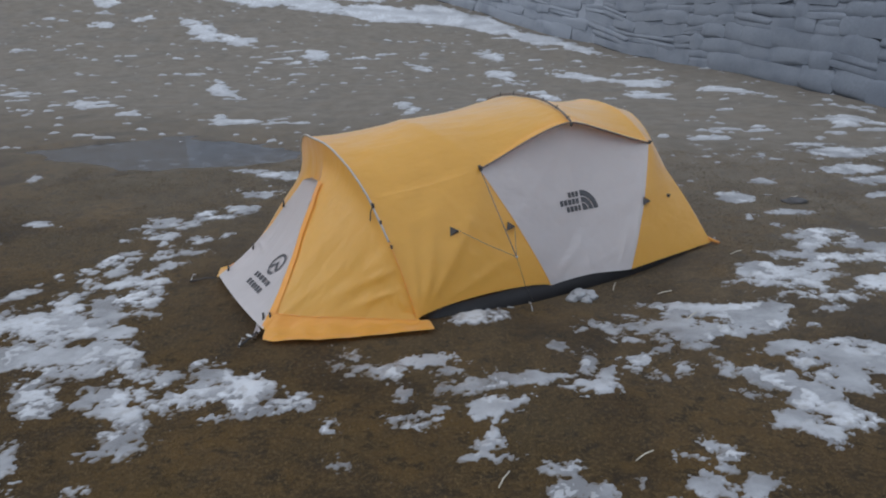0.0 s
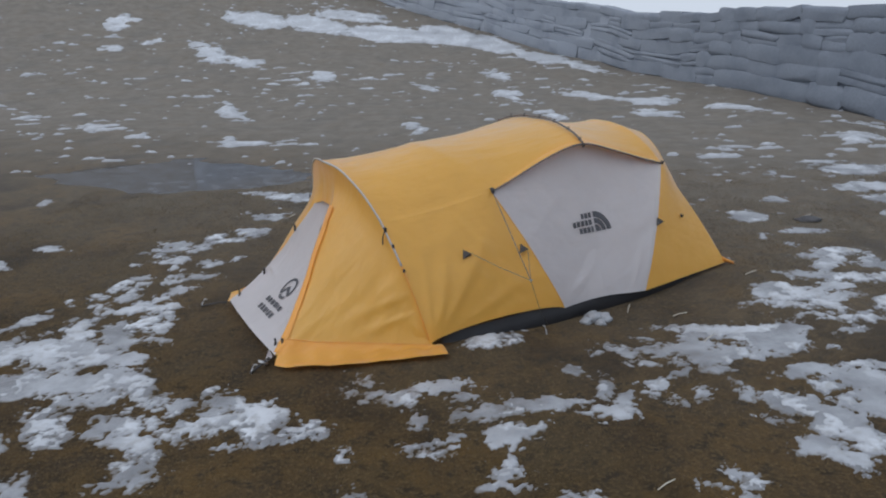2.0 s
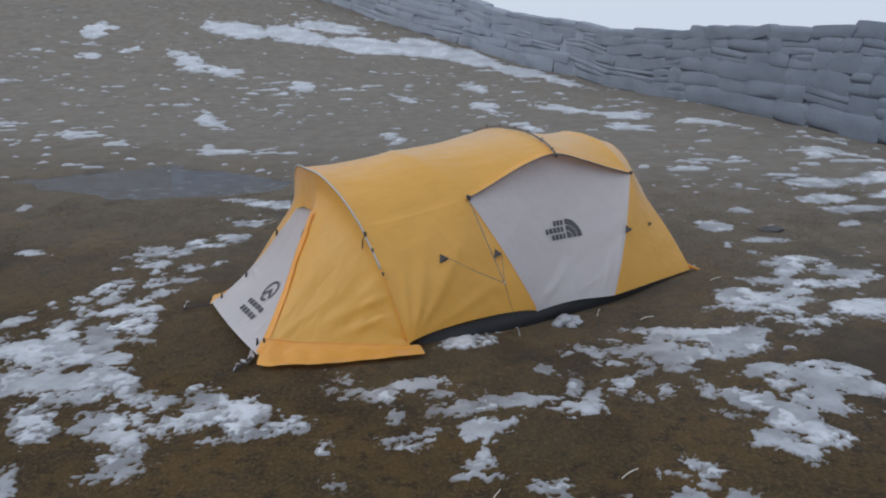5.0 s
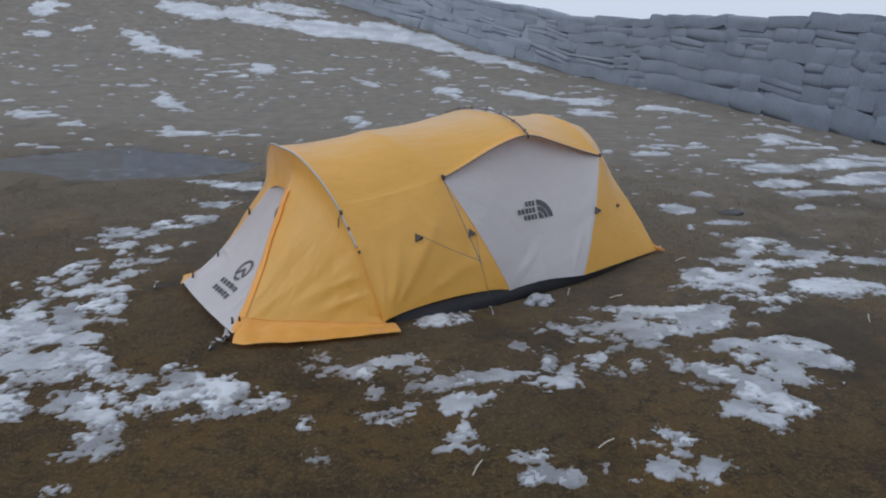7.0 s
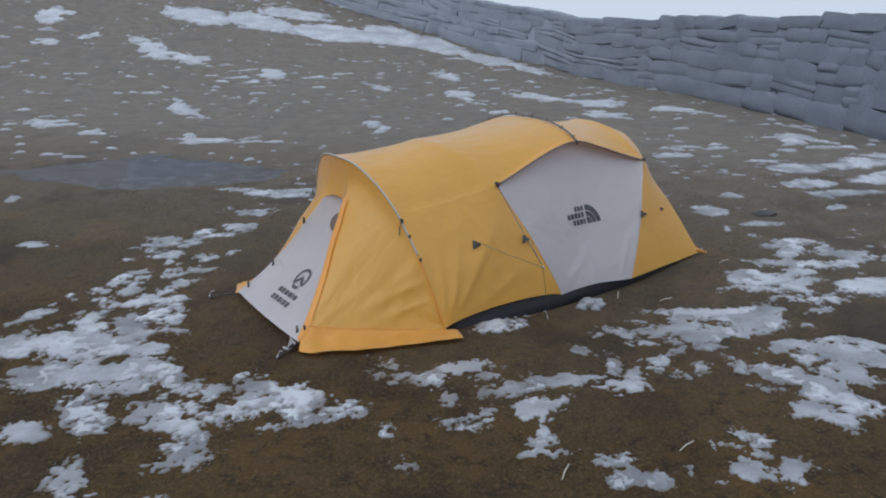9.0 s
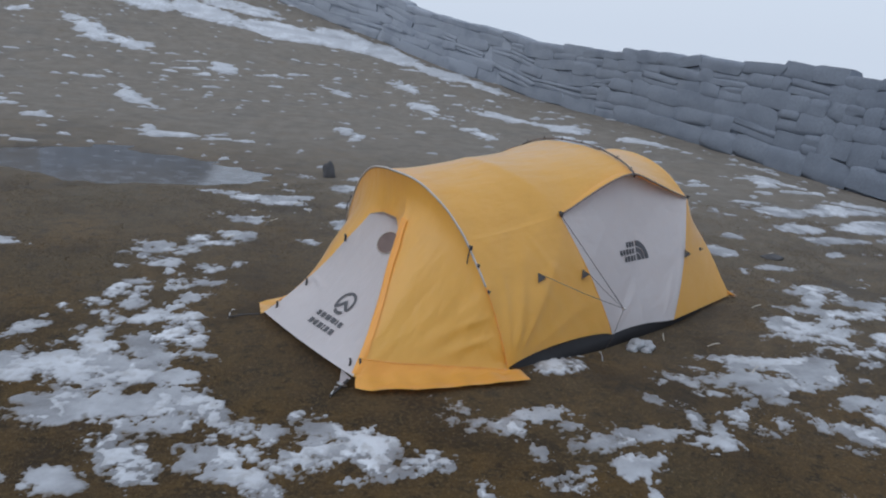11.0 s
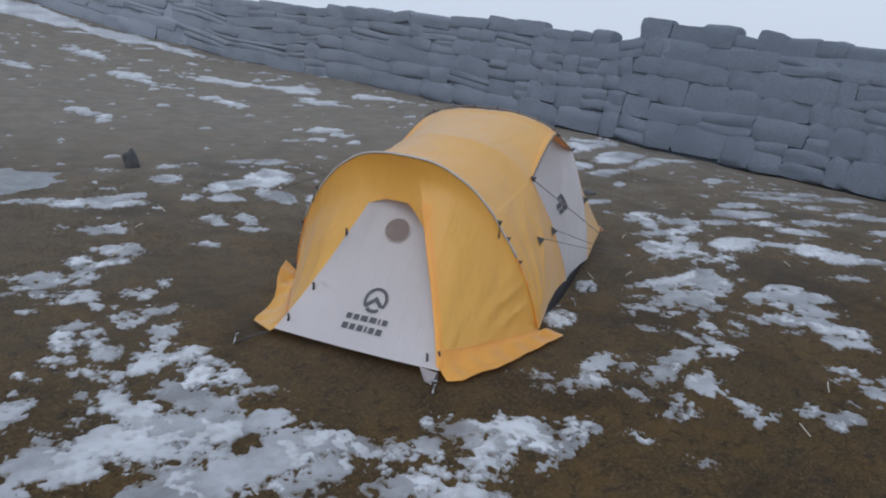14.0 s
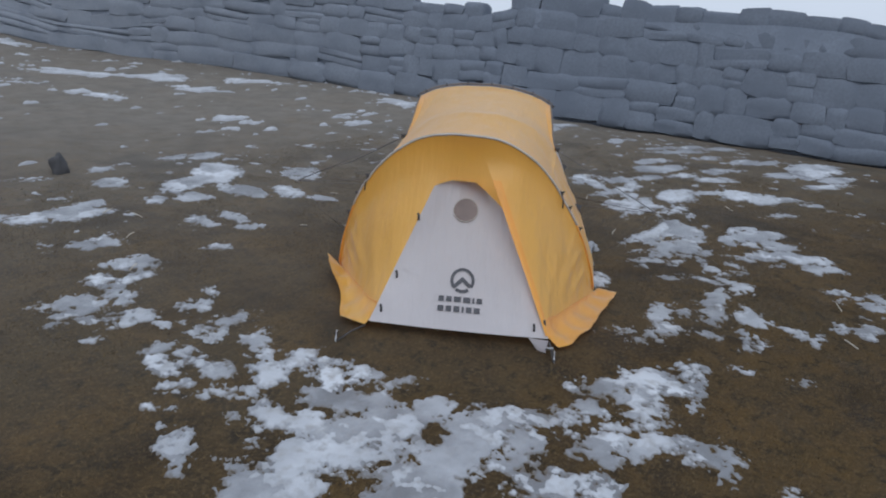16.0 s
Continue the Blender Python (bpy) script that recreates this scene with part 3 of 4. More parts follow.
NEAR = NEAR_A + NEAR_B + NEAR_C + NEAR_D + NEAR_E + NEAR_F + NEAR_G + NEAR_H + NEAR_I + NEAR_J + NEAR_K + NEAR_L + NEAR_M + NEAR_N + NEAR_O + NEAR_P + NEAR_Q
FAR_A = [
    (-1.9, 8.28, 0.16, 0.06, 141, 0.6), (-1.26, 7.78, 0.12, 0.05, 146, 0.6), (-0.69, 7.72, 0.17, 0.06, 30, 0.7), (-0, 7.83, 0.16, 0.14, 6, 0.6), (0.26, 7.67, 0.16, 0.12, 164, 0.6), (2.75, 8.11, 0.16, 0.09, 3, 0.6), (3.85, 7.79, 0.25, 0.09, 8, 0.8), (5.34, 7.89, 1.16, 0.24, 26, 0.9),
    (1.81, 9.09, 0.28, 0.15, 86, 0.6), (4.96, 9.26, 0.37, 0.16, 45, 0.7), (-4.7, 10.5, 0.22, 0.14, 134, 0.6), (-3.2, 9.9, 0.19, 0.09, 101, 0.9), (-2.66, 9.71, 0.43, 0.1, 161, 0.6), (-5.74, 11.41, 0.42, 0.14, 152, 0.7), (-0.74, 10.53, 0.15, 0.07, 110, 0.8), (-0.73, 10.72, 0.17, 0.1, 94, 0.7),
]
FAR_B = [
    (3.03, 11.45, 0.35, 0.27, 72, 0.8), (1.36, 11.52, 0.37, 0.12, 107, 0.5), (4.35, 11.75, 0.5, 0.22, 113, 0.7), (-4.08, 12.8, 0.82, 0.14, 116, 1), (3.17, 12.82, 0.43, 0.34, 28, 1), (3.22, 12.78, 0.53, 0.32, 43, 1), (0.84, 14.07, 0.41, 0.12, 102, 0.9), (0.98, 13.78, 0.55, 0.1, 95, 0.8),
    (2.39, 13.68, 0.61, 0.21, 121, 0.7), (2.46, 13.75, 0.72, 0.21, 109, 0.8), (-0.7, 15.29, 0.26, 0.14, 119, 0.8), (-3.06, 16.67, 0.52, 0.24, 106, 0.8), (0.87, 16.8, 0.52, 0.15, 99, 0.9), (-5.36, 18.29, 0.52, 0.27, 144, 0.6), (2.81, 18.22, 1.01, 0.2, 115, 1), (-8.99, 19.16, 0.33, 0.23, 9, 0.5),
]
FAR_C = [
    (-6.41, 19.06, 1.01, 0.29, 125, 0.8), (1.98, 19.48, 1.14, 0.5, 113, 1), (-8.15, 19.99, 0.26, 0.18, 75, 0.6), (0.88, 20.89, 1.17, 0.62, 113, 1), (-9.63, 21.53, 0.66, 0.44, 105, 0.6), (-4.23, 22.44, 1.14, 0.66, 148, 0.8), (-2.01, 21.79, 1.34, 0.88, 162, 1), (-0.38, 21.79, 1.19, 0.9, 118, 1),
    (-6.09, 22.64, 1.1, 0.65, 155, 0.8), (-3.34, 23.46, 1.07, 0.5, 166, 0.5),
]
FAR = FAR_A + FAR_B + FAR_C


def patch_field(gx, gy, patches, reach, warp):
    """How far a place lies inside the nearest patch, over reach, and how full that patch is."""
    wx = gx + ((fbm(gx * 7 / warp, gy * 7 / warp, 4, 31) - 0.47) * 0.10 + (fbm(gx * 24 / warp, gy * 24 / warp, 3, 57) - 0.44) * 0.045) * warp
    wy = gy + ((fbm(gx * 7 / warp, gy * 7 / warp, 4, 47) - 0.47) * 0.10 + (fbm(gx * 24 / warp, gy * 24 / warp, 3, 67) - 0.44) * 0.045) * warp
    field, full = np.full(gx.shape, -9.0), np.full(gx.shape, 0.5)
    xs, ys = gx[0], gy[:, 0]
    for cx, cy, ra, rb, turn, w in patches:
        far = ra + 3 * reach + 0.15 * warp
        box = np.s_[np.searchsorted(ys, cy - far):np.searchsorted(ys, cy + far), np.searchsorted(xs, cx - far):np.searchsorted(xs, cx + far)]
        c, d = math.cos(radians(turn)), math.sin(radians(turn))
        dx, dy = wx[box] - cx, wy[box] - cy
        depth = np.minimum((1 - np.hypot((dx * c + dy * d) / ra, (dy * c - dx * d) / rb)) * min(ra, rb) / reach, 2.5 * w - 0.55)
        full[box] = np.where(depth > -0.6, np.maximum(full[box], w + np.clip(depth, -0.6, 0)), full[box])
        field[box] = np.maximum(field[box], depth)
    return np.maximum(field, -4), full


def near_level(gx, gy):
    """Snow cover round the tent: above zero it is covered; and how full it lies."""
    field, full = patch_field(gx, gy, NEAR, 0.055, 1.0)
    grain = (fbm(gx * 11, gy * 11, 4, 3) - 0.47) * 2.2 + (fbm(gx * 36, gy * 36, 3, 83) - 0.44) * 2.2 + (fbm(gx * 85, gy * 85, 2, 91) - 0.375) * 1.3
    level = field + grain + 0.10
    open_turf = np.clip((gx - 1.6) / 1.5, 0, 1) + np.clip((gy - 5.4) / 1.2, 0, 1) * np.clip((gx + 2.2) / 0.8, 0, 1)
    specks = (fbm(gx * 9, gy * 9, 5, 71) + 0.24 * fbm(gx * 0.8, gy * 0.8, 3, 29) - 0.782) * 10 - 2 * (1 - np.clip(open_turf, 0, 1))
    level = np.maximum(level, specks) - 3 * np.clip((gy - 7.82) / 0.12, 0, 1)
    return np.where(puddle_depth(gx, gy) > 0.12, -9, level), full


def far_level(gx, gy):
    """Snow cover of the hillside: the drifts and many small flecks lying along the slope."""
    field, full = patch_field(gx, gy, FAR, 0.17, 1.8)
    grain = (fbm(gx * 4, gy * 6, 4, 3) - 0.47) * 2.2 + (fbm(gx * 12, gy * 18, 3, 83) - 0.44) * 1.8
    flecks = (fbm(gx * 3.0, gy * 9, 4, 77) + 0.2 * fbm(gx * 0.25, gy * 0.25, 3, 7) - 0.815) * 10
    level = np.maximum(field + grain * 1.15 + 0.1, flecks) - 3 * np.clip((8.02 - gy) / 0.1, 0, 1)
    return np.where(puddle_depth(gx, gy) > 0.12, -9, level), full


def snow_sheet(name, gx, gy, level, thick, lumps, label, material, lift):
    """Thin snow with ragged outlines over the turf."""
    keep = level > -0.25
    cell = keep[:-1, :-1] | keep[1:, :-1] | keep[:-1, 1:] | keep[1:, 1:]
    lump = fbm(gx * lumps, gy * lumps, 4, 15)
    body = np.clip(level / 0.35, -1.5, 1) * lift + np.sqrt(np.clip(level, 0, 1)) * (1 - lift)
    gz = terrain(gx, gy) + thick * body * np.where(level > 0, 0.75 + 0.5 * lump, 1)
    index = np.full(gx.shape, -1)
    used = np.zeros(gx.shape, bool)
    for part_of in (used[:-1, :-1], used[1:, :-1], used[:-1, 1:], used[1:, 1:]):
        part_of |= cell
    index[used] = np.arange(used.sum())
    verts = np.stack([gx[used], gy[used], gz[used]], -1)
    faces = np.stack([index[:-1, :-1][cell], index[:-1, 1:][cell], index[1:, 1:][cell], index[1:, :-1][cell]], -1)
    ob = arrays(name, verts.tolist(), faces.tolist(), material)
    ob.data.attributes.new("thickness", "FLOAT", "POINT").data.foreach_set("value", level[used].astype(np.float32))
    return tagged(ob, label, "snow", kind="stuff")


NX, NY = np.arange(-4.2, 6.6, 0.0095), np.arange(1.3, 8.0, 0.0095)
GX, GY = np.meshgrid(NX, NY)
LEVEL, FULL = near_level(GX, GY)
snow_sheet("slush", GX, GY, np.where(LEVEL > 0.1, LEVEL + np.clip(FULL - 0.7, -0.2, 0.3) * 1.6, LEVEL), 0.006, 22, "thin grey slush and ice over turf", SLUSH, 0.7)
WHITER = np.minimum(LEVEL - 0.18, (FULL - 0.80) * 2.6 + (fbm(GX * 5, GY * 5, 5, 53) - 0.46) * 4.5 + (fbm(GX * 38, GY * 38, 3, 19) - 0.44) * 1.2)
snow_sheet("snow_patches", GX, GY, WHITER, 0.010, 30, "lumpy wet snow patches melting on turf", SNOW, 0.5)
HX, HY = np.meshgrid(np.arange(-16, 6.8, 0.04), np.arange(7.9, 30, 0.04))
snow_sheet("hillside_snow", HX, HY, far_level(HX, HY)[0], 0.03, 13, "scattered snow flecks and drifts on the hillside", SNOW, 0.4)


# ---- puddle ----
def build_puddle():
    bm = bmesh.new()
    ring = [bm.verts.new((PUDDLE[0] + 1.95 * math.cos(a), PUDDLE[1] + 1.05 * math.sin(a), -0.016)) for a in np.linspace(0, 2 * math.pi, 48, endpoint=False).tolist()]
    bm.faces.new(ring)
    ob = link("puddle", bm, WATER, False)
    return tagged(ob, "shallow grey meltwater puddle on the turf", "puddle", kind="structure")


build_puddle()


# ---- tent ----
TENT = new("tent")
TENT.matrix_world = pose(-1.235, 3.715, 0, 0, 0, 31.4)
tagged(TENT, "yellow and pale grey expedition tent pitched on turf", "tent")

# Pole lines across the tent: along (top, shoulder, foot), half width at shoulder and foot, heights of top, shoulder and foot, bulge of the side.
POLES = [
    (0.55, 0.660, 0.765, 0.490, 0.735, 0.900, 0.645, 0.035, 0.038),
    (1.12, 1.335, 1.68, 0.468, 0.712, 0.940, 0.712, 0.012, 0.030),
    (2.00, 1.990, 1.98, 0.455, 0.735, 1.000, 0.902, 0.002, -0.035),
    (2.56, 2.640, 2.28, 0.470, 0.757, 0.930, 0.700, 0.000, 0.030),
    (2.81, 2.800, 3.02, 0.405, 0.735, 0.850, 0.585, 0.025, 0.015),
]
KNOTS = np.array(POLES)


def pole_values(k):
    """The pole line's numbers at k, smooth between the lines."""
    i = min(int(k), len(KNOTS) - 2)
    t = k - i
    p0, p1, p2, p3 = KNOTS[max(i - 1, 0)], KNOTS[i], KNOTS[i + 1], KNOTS[min(i + 2, len(KNOTS) - 1)]
    m1, m2 = (p2 - p0) / 2 * 0.7, (p3 - p1) / 2 * 0.7
    return (2 * t**3 - 3 * t**2 + 1) * p1 + (t**3 - 2 * t**2 + t) * m1 + (3 * t**2 - 2 * t**3) * p2 + (t**3 - t**2) * m2


# Tension folds of the sides, along and up from one end to the other: height and half width.
FOLDS = [
    (0.80, 0.05, 1.02, 0.62, 0.010, 0.030), (0.82, 0.06, 1.24, 0.52, 0.009, 0.026), (0.84, 0.05, 1.50, 0.26, 0.007, 0.028), (0.78, 0.10, 0.84, 0.60, 0.007, 0.022),
    (1.05, 0.66, 1.28, 0.30, 0.006, 0.024), (1.72, 0.05, 2.00, 0.25, 0.008, 0.022), (1.82, 0.03, 2.28, 0.14, 0.006, 0.018), (2.20, 0.04, 2.34, 0.30, 0.005, 0.018),
    (1.55, 0.45, 2.00, 0.80, 0.004, 0.025), (2.30, 0.05, 2.55, 0.60, 0.005, 0.025), (0.74, 0.32, 0.22, 0.10, 0.009, 0.024), (0.70, 0.20, 0.30, 0.06, 0.008, 0.020),
    (0.04, 0.07, 0.46, 0.52, 0.007, 0.026), (0.05, 0.06, 0.55, 0.36, 0.006, 0.022), (0.72, 0.45, 0.45, 0.18, 0.006, 0.022), (0.30, 0.55, 0.55, 0.75, 0.005, 0.02),
]


# Pleats of the front panel, across and up.
PLEATS = [
    (0.43, 0.060, 0.10, 0.105, 0.006, 0.011), (0.42, 0.070, 0.20, 0.170, 0.005, 0.014), (0.42, 0.058, 0.02, 0.072, 0.005, 0.009), (-0.42, 0.060, -0.18, 0.120, 0.004, 0.012),
    (-0.34, 0.300, -0.26, 0.100, 0.004, 0.016), (0.33, 0.260, 0.20, 0.220, 0.005, 0.010), (-0.16, 0.600, -0.24, 0.300, 0.004, 0.016),
]


def folded(s, z, folds=FOLDS):
    """How far the cloth stands out in its folds."""
    out = 0.0
    for s0, z0, s1, z1, high, wide in folds:
        ds, dz = s1 - s0, z1 - z0
        t = ((s - s0) * ds + (z - z0) * dz) / (ds * ds + dz * dz)
        if -0.1 < t < 1.1:
            t = min(1, max(0, t))
            gap = math.hypot(s - s0 - t * ds, z - z0 - t * dz) / (wide * (0.5 + t))
            out += 1.35 * high * math.exp(-gap * gap) * (1 - t) ** 0.5 * min(1, 0.3 + 3 * t)
    return out


def shell(k, a, proud=0.0):
    """A point of the fly: k along the pole lines, a from the foot (-1) over the ridge (0) to the other foot (1)."""
    st, ss, sb, ws, wb, h, zs, zb, bulge = pole_values(k)
    if k < 3:
        zb += 0.048 * math.sin(math.pi * k) ** 0.8 if k < 1 else 0.026 * max(0, math.sin(math.pi * (k - 1) / 2))
    if 1 < k < 2:
        zs += 0.014 * math.sin(math.pi * (k - 1))
    side, a = (1 if a >= 0 else -1), abs(a)
    if a <= 0.5:
        t = a / 0.5
        lift = 0.62
        w = 2 * t * (1 - t) * ws * lift + t * t * ws
        z = (1 - t) ** 2 * h + 2 * t * (1 - t) * (h + 0.004) + t * t * zs
        s = st + (ss - st) * t**1.3
        nw, nz = t * 0.8, 1.0
    else:
        t = (a - 0.5) / 0.5
        w = ws + (wb - ws) * t + bulge * 4 * t * (1 - t)
        z = zs + (zb - zs) * t + bulge * 1.2 * t * (1 - t)
        s = ss + (sb - ss) * t
        nw, nz = 1.0, 0.45
    sag = -(0.020, 0.022, 0.036, 0.008, 0)[min(int(k), 4)] * math.sin(math.pi * (k - int(k))) * (1 if a < 0.5 else 0.4)
    proud += 0.0045 * noise.noise((s * 5, a * side * 7, 1.3)) + 0.0025 * noise.noise((s * 13 + z * 9, a * side * 12, 4.1))
    if a > 0.5 and k < 3:
        proud += folded(s, z) * min(1, (1 - a) * 12, (a - 0.5) * 12) * min(1, abs(k - round(k)) * 12)
    if a > 0.3 and k < 1:
        proud += 0.026 * max(0, 1 - abs(a - (1 - 0.5 * k)) / 0.22) * math.sin(math.pi * k) ** 0.6
    if a > 0.5 and k > 3:
        proud += 0.006 * max(0, 1 - abs(a - 0.5 * (k - 2)) / 0.25) * math.sin(math.pi * min(1, k - 3))
    shift = 0.05 * max(0, 1 - k) * min(1, z / 0.55)
    n = Vector((0, nw, nz)).normalized()
    return Vector((s, side * (w + (sag + proud) * n.y) + shift, z + (sag + proud) * n.z))


def ks(a, b, n):
    return np.linspace(a, b, n).tolist()


def door_shell(k, a):
    """The door, set back under the canopy's overhanging edge."""
    p = shell(k, a)
    back = 0.075 * math.sin(math.pi * min(1, max(0, (k - 1) / 2))) ** 0.8 * math.exp(-((abs(a) - 0.5) / 0.16) ** 1.5)
    return p + Vector((0, -back if a > 0 else back, 0))


def eave(k, t, side):
    """The underside of the canopy's edge over the door."""
    p = shell(k, 0.5 * side).lerp(door_shell(k, 0.5 * side), t)
    return p + Vector((0, 0, 0.012 * math.sin(math.pi * t)))


# the fly: canopy over the ridge, side walls before and behind the doors
part("canopy", sheet(shell, ks(0, 3, 61), ks(-0.5, 0.5, 41)), YELLOW, TENT, "yellow nylon canopy over the ridge")
part("rear_canopy", sheet(shell, ks(3, 4, 17), ks(-1, 1, 61)), YELLOW, TENT)
for side in (-1, 1):
    part("side_wall", sheet(shell, ks(0, 1, 53), ks(0.5 * side, side, 45), side > 0), YELLOW, TENT)
    part("door", sheet(door_shell, ks(1, 3, 81), ks(0.5 * side, side, 45), side > 0), WHITE, TENT, "pale grey nylon side door")
    part("eave", sheet(lambda k, t: eave(k, t, side), ks(1, 3, 61), ks(0, 1, 5), side > 0), YELLOW, TENT, "yellow underside of the canopy edge over the door")


def rear(a, q):
    top = shell(4, a)
    foot = Vector((3.16 - 0.17 * abs(a) ** 3, 0.745 * (abs(a) ** 0.8) * (1 if a > 0 else -1), 0.05))
    return top.lerp(foot, q) + Vector((0.05, 0, 0.02)) * math.sin(math.pi * q) * (1 - abs(a))


part("rear_wall", sheet(rear, ks(-1, 1, 41), ks(0, 1, 17)), YELLOW, TENT)

CREASE = 0.035


def vestibule(a, q, proud=0.0):
    """The porch: from the front hoop (q 0) down to the ground (q 1)."""
    hoop = shell(0, a)
    side, b = (1 if a >= 0 else -1), abs(a)
    low = min(1, max(0, (q - 0.22) / 0.35))
    low = low * low * (3 - 2 * low)
    rise = min(1, max(0, (q - 0.10) / 0.24))
    brow = 0.20 if side > 0 else 0.20 - 0.08 * rise * rise * (3 - 2 * rise)
    edge = brow + ((0.15 if side > 0 else 0.07) - brow) * low
    if b <= CREASE:
        foot = Vector((0.03 - 0.014 * (1 - (a / CREASE) ** 2), 0.435 * a / CREASE, 0.055))
        deep = 0.21 + (edge - 0.21) * (b / CREASE) ** 2
    else:
        t = (b - CREASE) / (1 - CREASE)
        foot = Vector((0.03 + 0.735 * t, side * (0.435 + 0.305 * t), 0.055 - 0.025 * min(1, t * 4)))
        deep = (edge - 0.02) * (1 - t) ** (2.2 + 2.2 * low) + 0.02
    p = hoop.lerp(foot, q)
    inward = deep * (1 - (1 - q) ** 4) * (1 - q**5)
    crumple = 0.006 * noise.noise((q * 4 + 3 * b, a * 9, 2.2)) + 0.002 * noise.noise((q * 3, a * 23 + q * 6, 5.0))
    out = Vector((-0.8, side * min(1, b), 0.5)).normalized() * (proud + (crumple + (folded(p.x, p.z) if b > CREASE * 1.5 else folded(p.y, p.z, PLEATS) * 2.5 * min(1, (CREASE - b) / CREASE * 9) if b < CREASE else 0)) * math.sin(math.pi * q))
    return p + Vector((inward, -side * 0.12 * inward * min(1, b * 3), 0)) + out


TOPQ = 0.28


def panel(a, q):
    """The front door, set back behind the brow and the zip flaps, more so towards its top."""
    t = max(0, min(1, (q - TOPQ) / (1 - TOPQ)))
    flap = min(1, max(0, 0.62 - 0.62 * a / CREASE))
    return vestibule(a, q) + Vector((0.115, 0, 0.010)) * (1 - t) ** 0.9 * flap


def top_q(a):
    """Where the panel begins under the brow: its upper corners are cut off."""
    w = a / CREASE
    return TOPQ + 0.11 * max(0, (-w - 0.30) / 0.70) ** 1.3 + 0.04 * max(0, (w - 0.45) / 0.55) ** 1.3


def jamb(q, t, a):
    """The cloth between a flap's edge and the set-back panel."""
    return vestibule(a, q).lerp(panel(a, q), t)


part("brow", sheet(lambda v, a: vestibule(a, v * top_q(a)), ks(0, 1, 15), ks(-CREASE, CREASE, 31)), YELLOW, TENT)
part("front_panel", sheet(lambda v, a: panel(a, top_q(a) + (1 - top_q(a)) * v), ks(0, 1, 89), ks(-CREASE, CREASE, 61)), WHITE, TENT, "pale grey nylon front door panel")
part("brow_lining", sheet(lambda a, t: jamb(top_q(a), t, a), ks(-CREASE, CREASE, 31), ks(0, 1, 4)), YELLOW, TENT)
for side in (-1, 1):
    if side < 0:
        part("jamb", sheet(lambda q, t: jamb(q, t, CREASE * side), ks(top_q(-CREASE), 1, 41), ks(0, 1, 4)), ORANGE, TENT, "orange nylon inner edge of the porch flap")
    part("porch_wall", sheet(lambda q, a: vestibule(a, q), ks(0, 1, 57), ks(CREASE * side, side, 65), side < 0), YELLOW, TENT)
    if side < 0:
        part("zip_flap", sheet(lambda q, a: vestibule(a * side, q, 0.010), ks(0.25, 0.99, 41), ks(CREASE - 0.0008, CREASE + (0.045 if side < 0 else 0.03), 7), side < 0), ORANGE, TENT, "bright orange doubled nylon zip flap")


# black tub floor
def rounded(points, n=6):
    """A closed outline with its corners cut round."""
    out = []
    for i, p in enumerate(points):
        a, b, c = Vector(points[i - 1]), Vector(p), Vector(points[(i + 1) % len(points)])
        p0, p1 = b + (a - b).normalized() * 0.1, b + (c - b).normalized() * 0.1
        out += [(1 - t) ** 2 * p0 + 2 * t * (1 - t) * b + t * t * p1 for t in ks(0, 1, n)]
    return out


bm = bmesh.new()
outline = rounded([(0.82, -0.715), (1.9, -0.725), (3.02, -0.725), (3.13, -0.4), (3.13, 0.4), (3.02, 0.725), (1.9, 0.725), (0.82, 0.715)])
rings = [[bm.verts.new((2 + (p.x - 2) * k, p.y * k, z)) for p in outline] for k, z in ((0.985, -0.085), (1.0, -0.06), (0.99, 0.0), (0.955, 0.045))]
for r0, r1 in zip(rings, rings[1:]):
    for i in range(len(outline)):
        j = (i + 1) % len(outline)
        bm.faces.new((r0[i], r0[j], r1[j], r1[i]))
bm.faces.new(rings[0][::-1])
bmesh.ops.recalc_face_normals(bm, faces=bm.faces)
part("tub_floor", bm, TUB, TENT, "black nylon tub floor")


# skirts of the porch, lying out on the turf
def skirt(side, u, v):
    a = CREASE + (1 - CREASE) * min(u, 1)
    top = vestibule(side * a, 0.93 - (0.09 * u * u if side > 0 else 0), 0.004)
    along = Vector((0.76, side * 0.295, 0)).normalized()
    out = Vector((-along.y, along.x, 0)) * side
    foot = vestibule(side * a, 1.0) + along * 0.76 * max(0, u - 1) + out * 0.012
    foot.z = 0.022
    if u > 1:
        top += along * 0.76 * (u - 1) * 0.6
    rise = min(1, max(0, (u - 0.3) / 0.7)) if side > 0 else 0
    rise = rise * rise * (3 - 2 * rise)
    foot.z += 0.05 * rise
    wave = math.sin(u * 9 + side) * 0.4 + noise.noise((u * 13, side, 7.7)) * 0.35
    reach = ((0.095 - 0.03 * max(0, u - 0.6)) * (0.55 + 0.6 * min(1, u * 3)) + 0.022 * math.exp(-((u - 0.07) / 0.06) ** 2) + 0.014 * noise.noise((u * 6, 3.3, 0)) if side < 0 else 0.012 + 0.10 * min(1, u * 8) - 0.028 * math.exp(-((u - 0.5) / 0.2) ** 2) - 0.05 * u) + 0.02 * wave * (1 if side < 0 else 0.4)
    end = foot + out * reach
    end.z = 0.016 + 0.010 * (1 + wave)
    if side > 0:
        end.z += 0.01 + 0.085 * rise
    p = (1 - v) ** 2 * top + 2 * v * (1 - v) * foot + v * v * end
    p.z += (0.006 * math.sin(u * 31) + 0.010 * noise.noise((u * 9, v * 2, side * 3.0))) * v * (1 - v) * 4 + 0.004
    return p


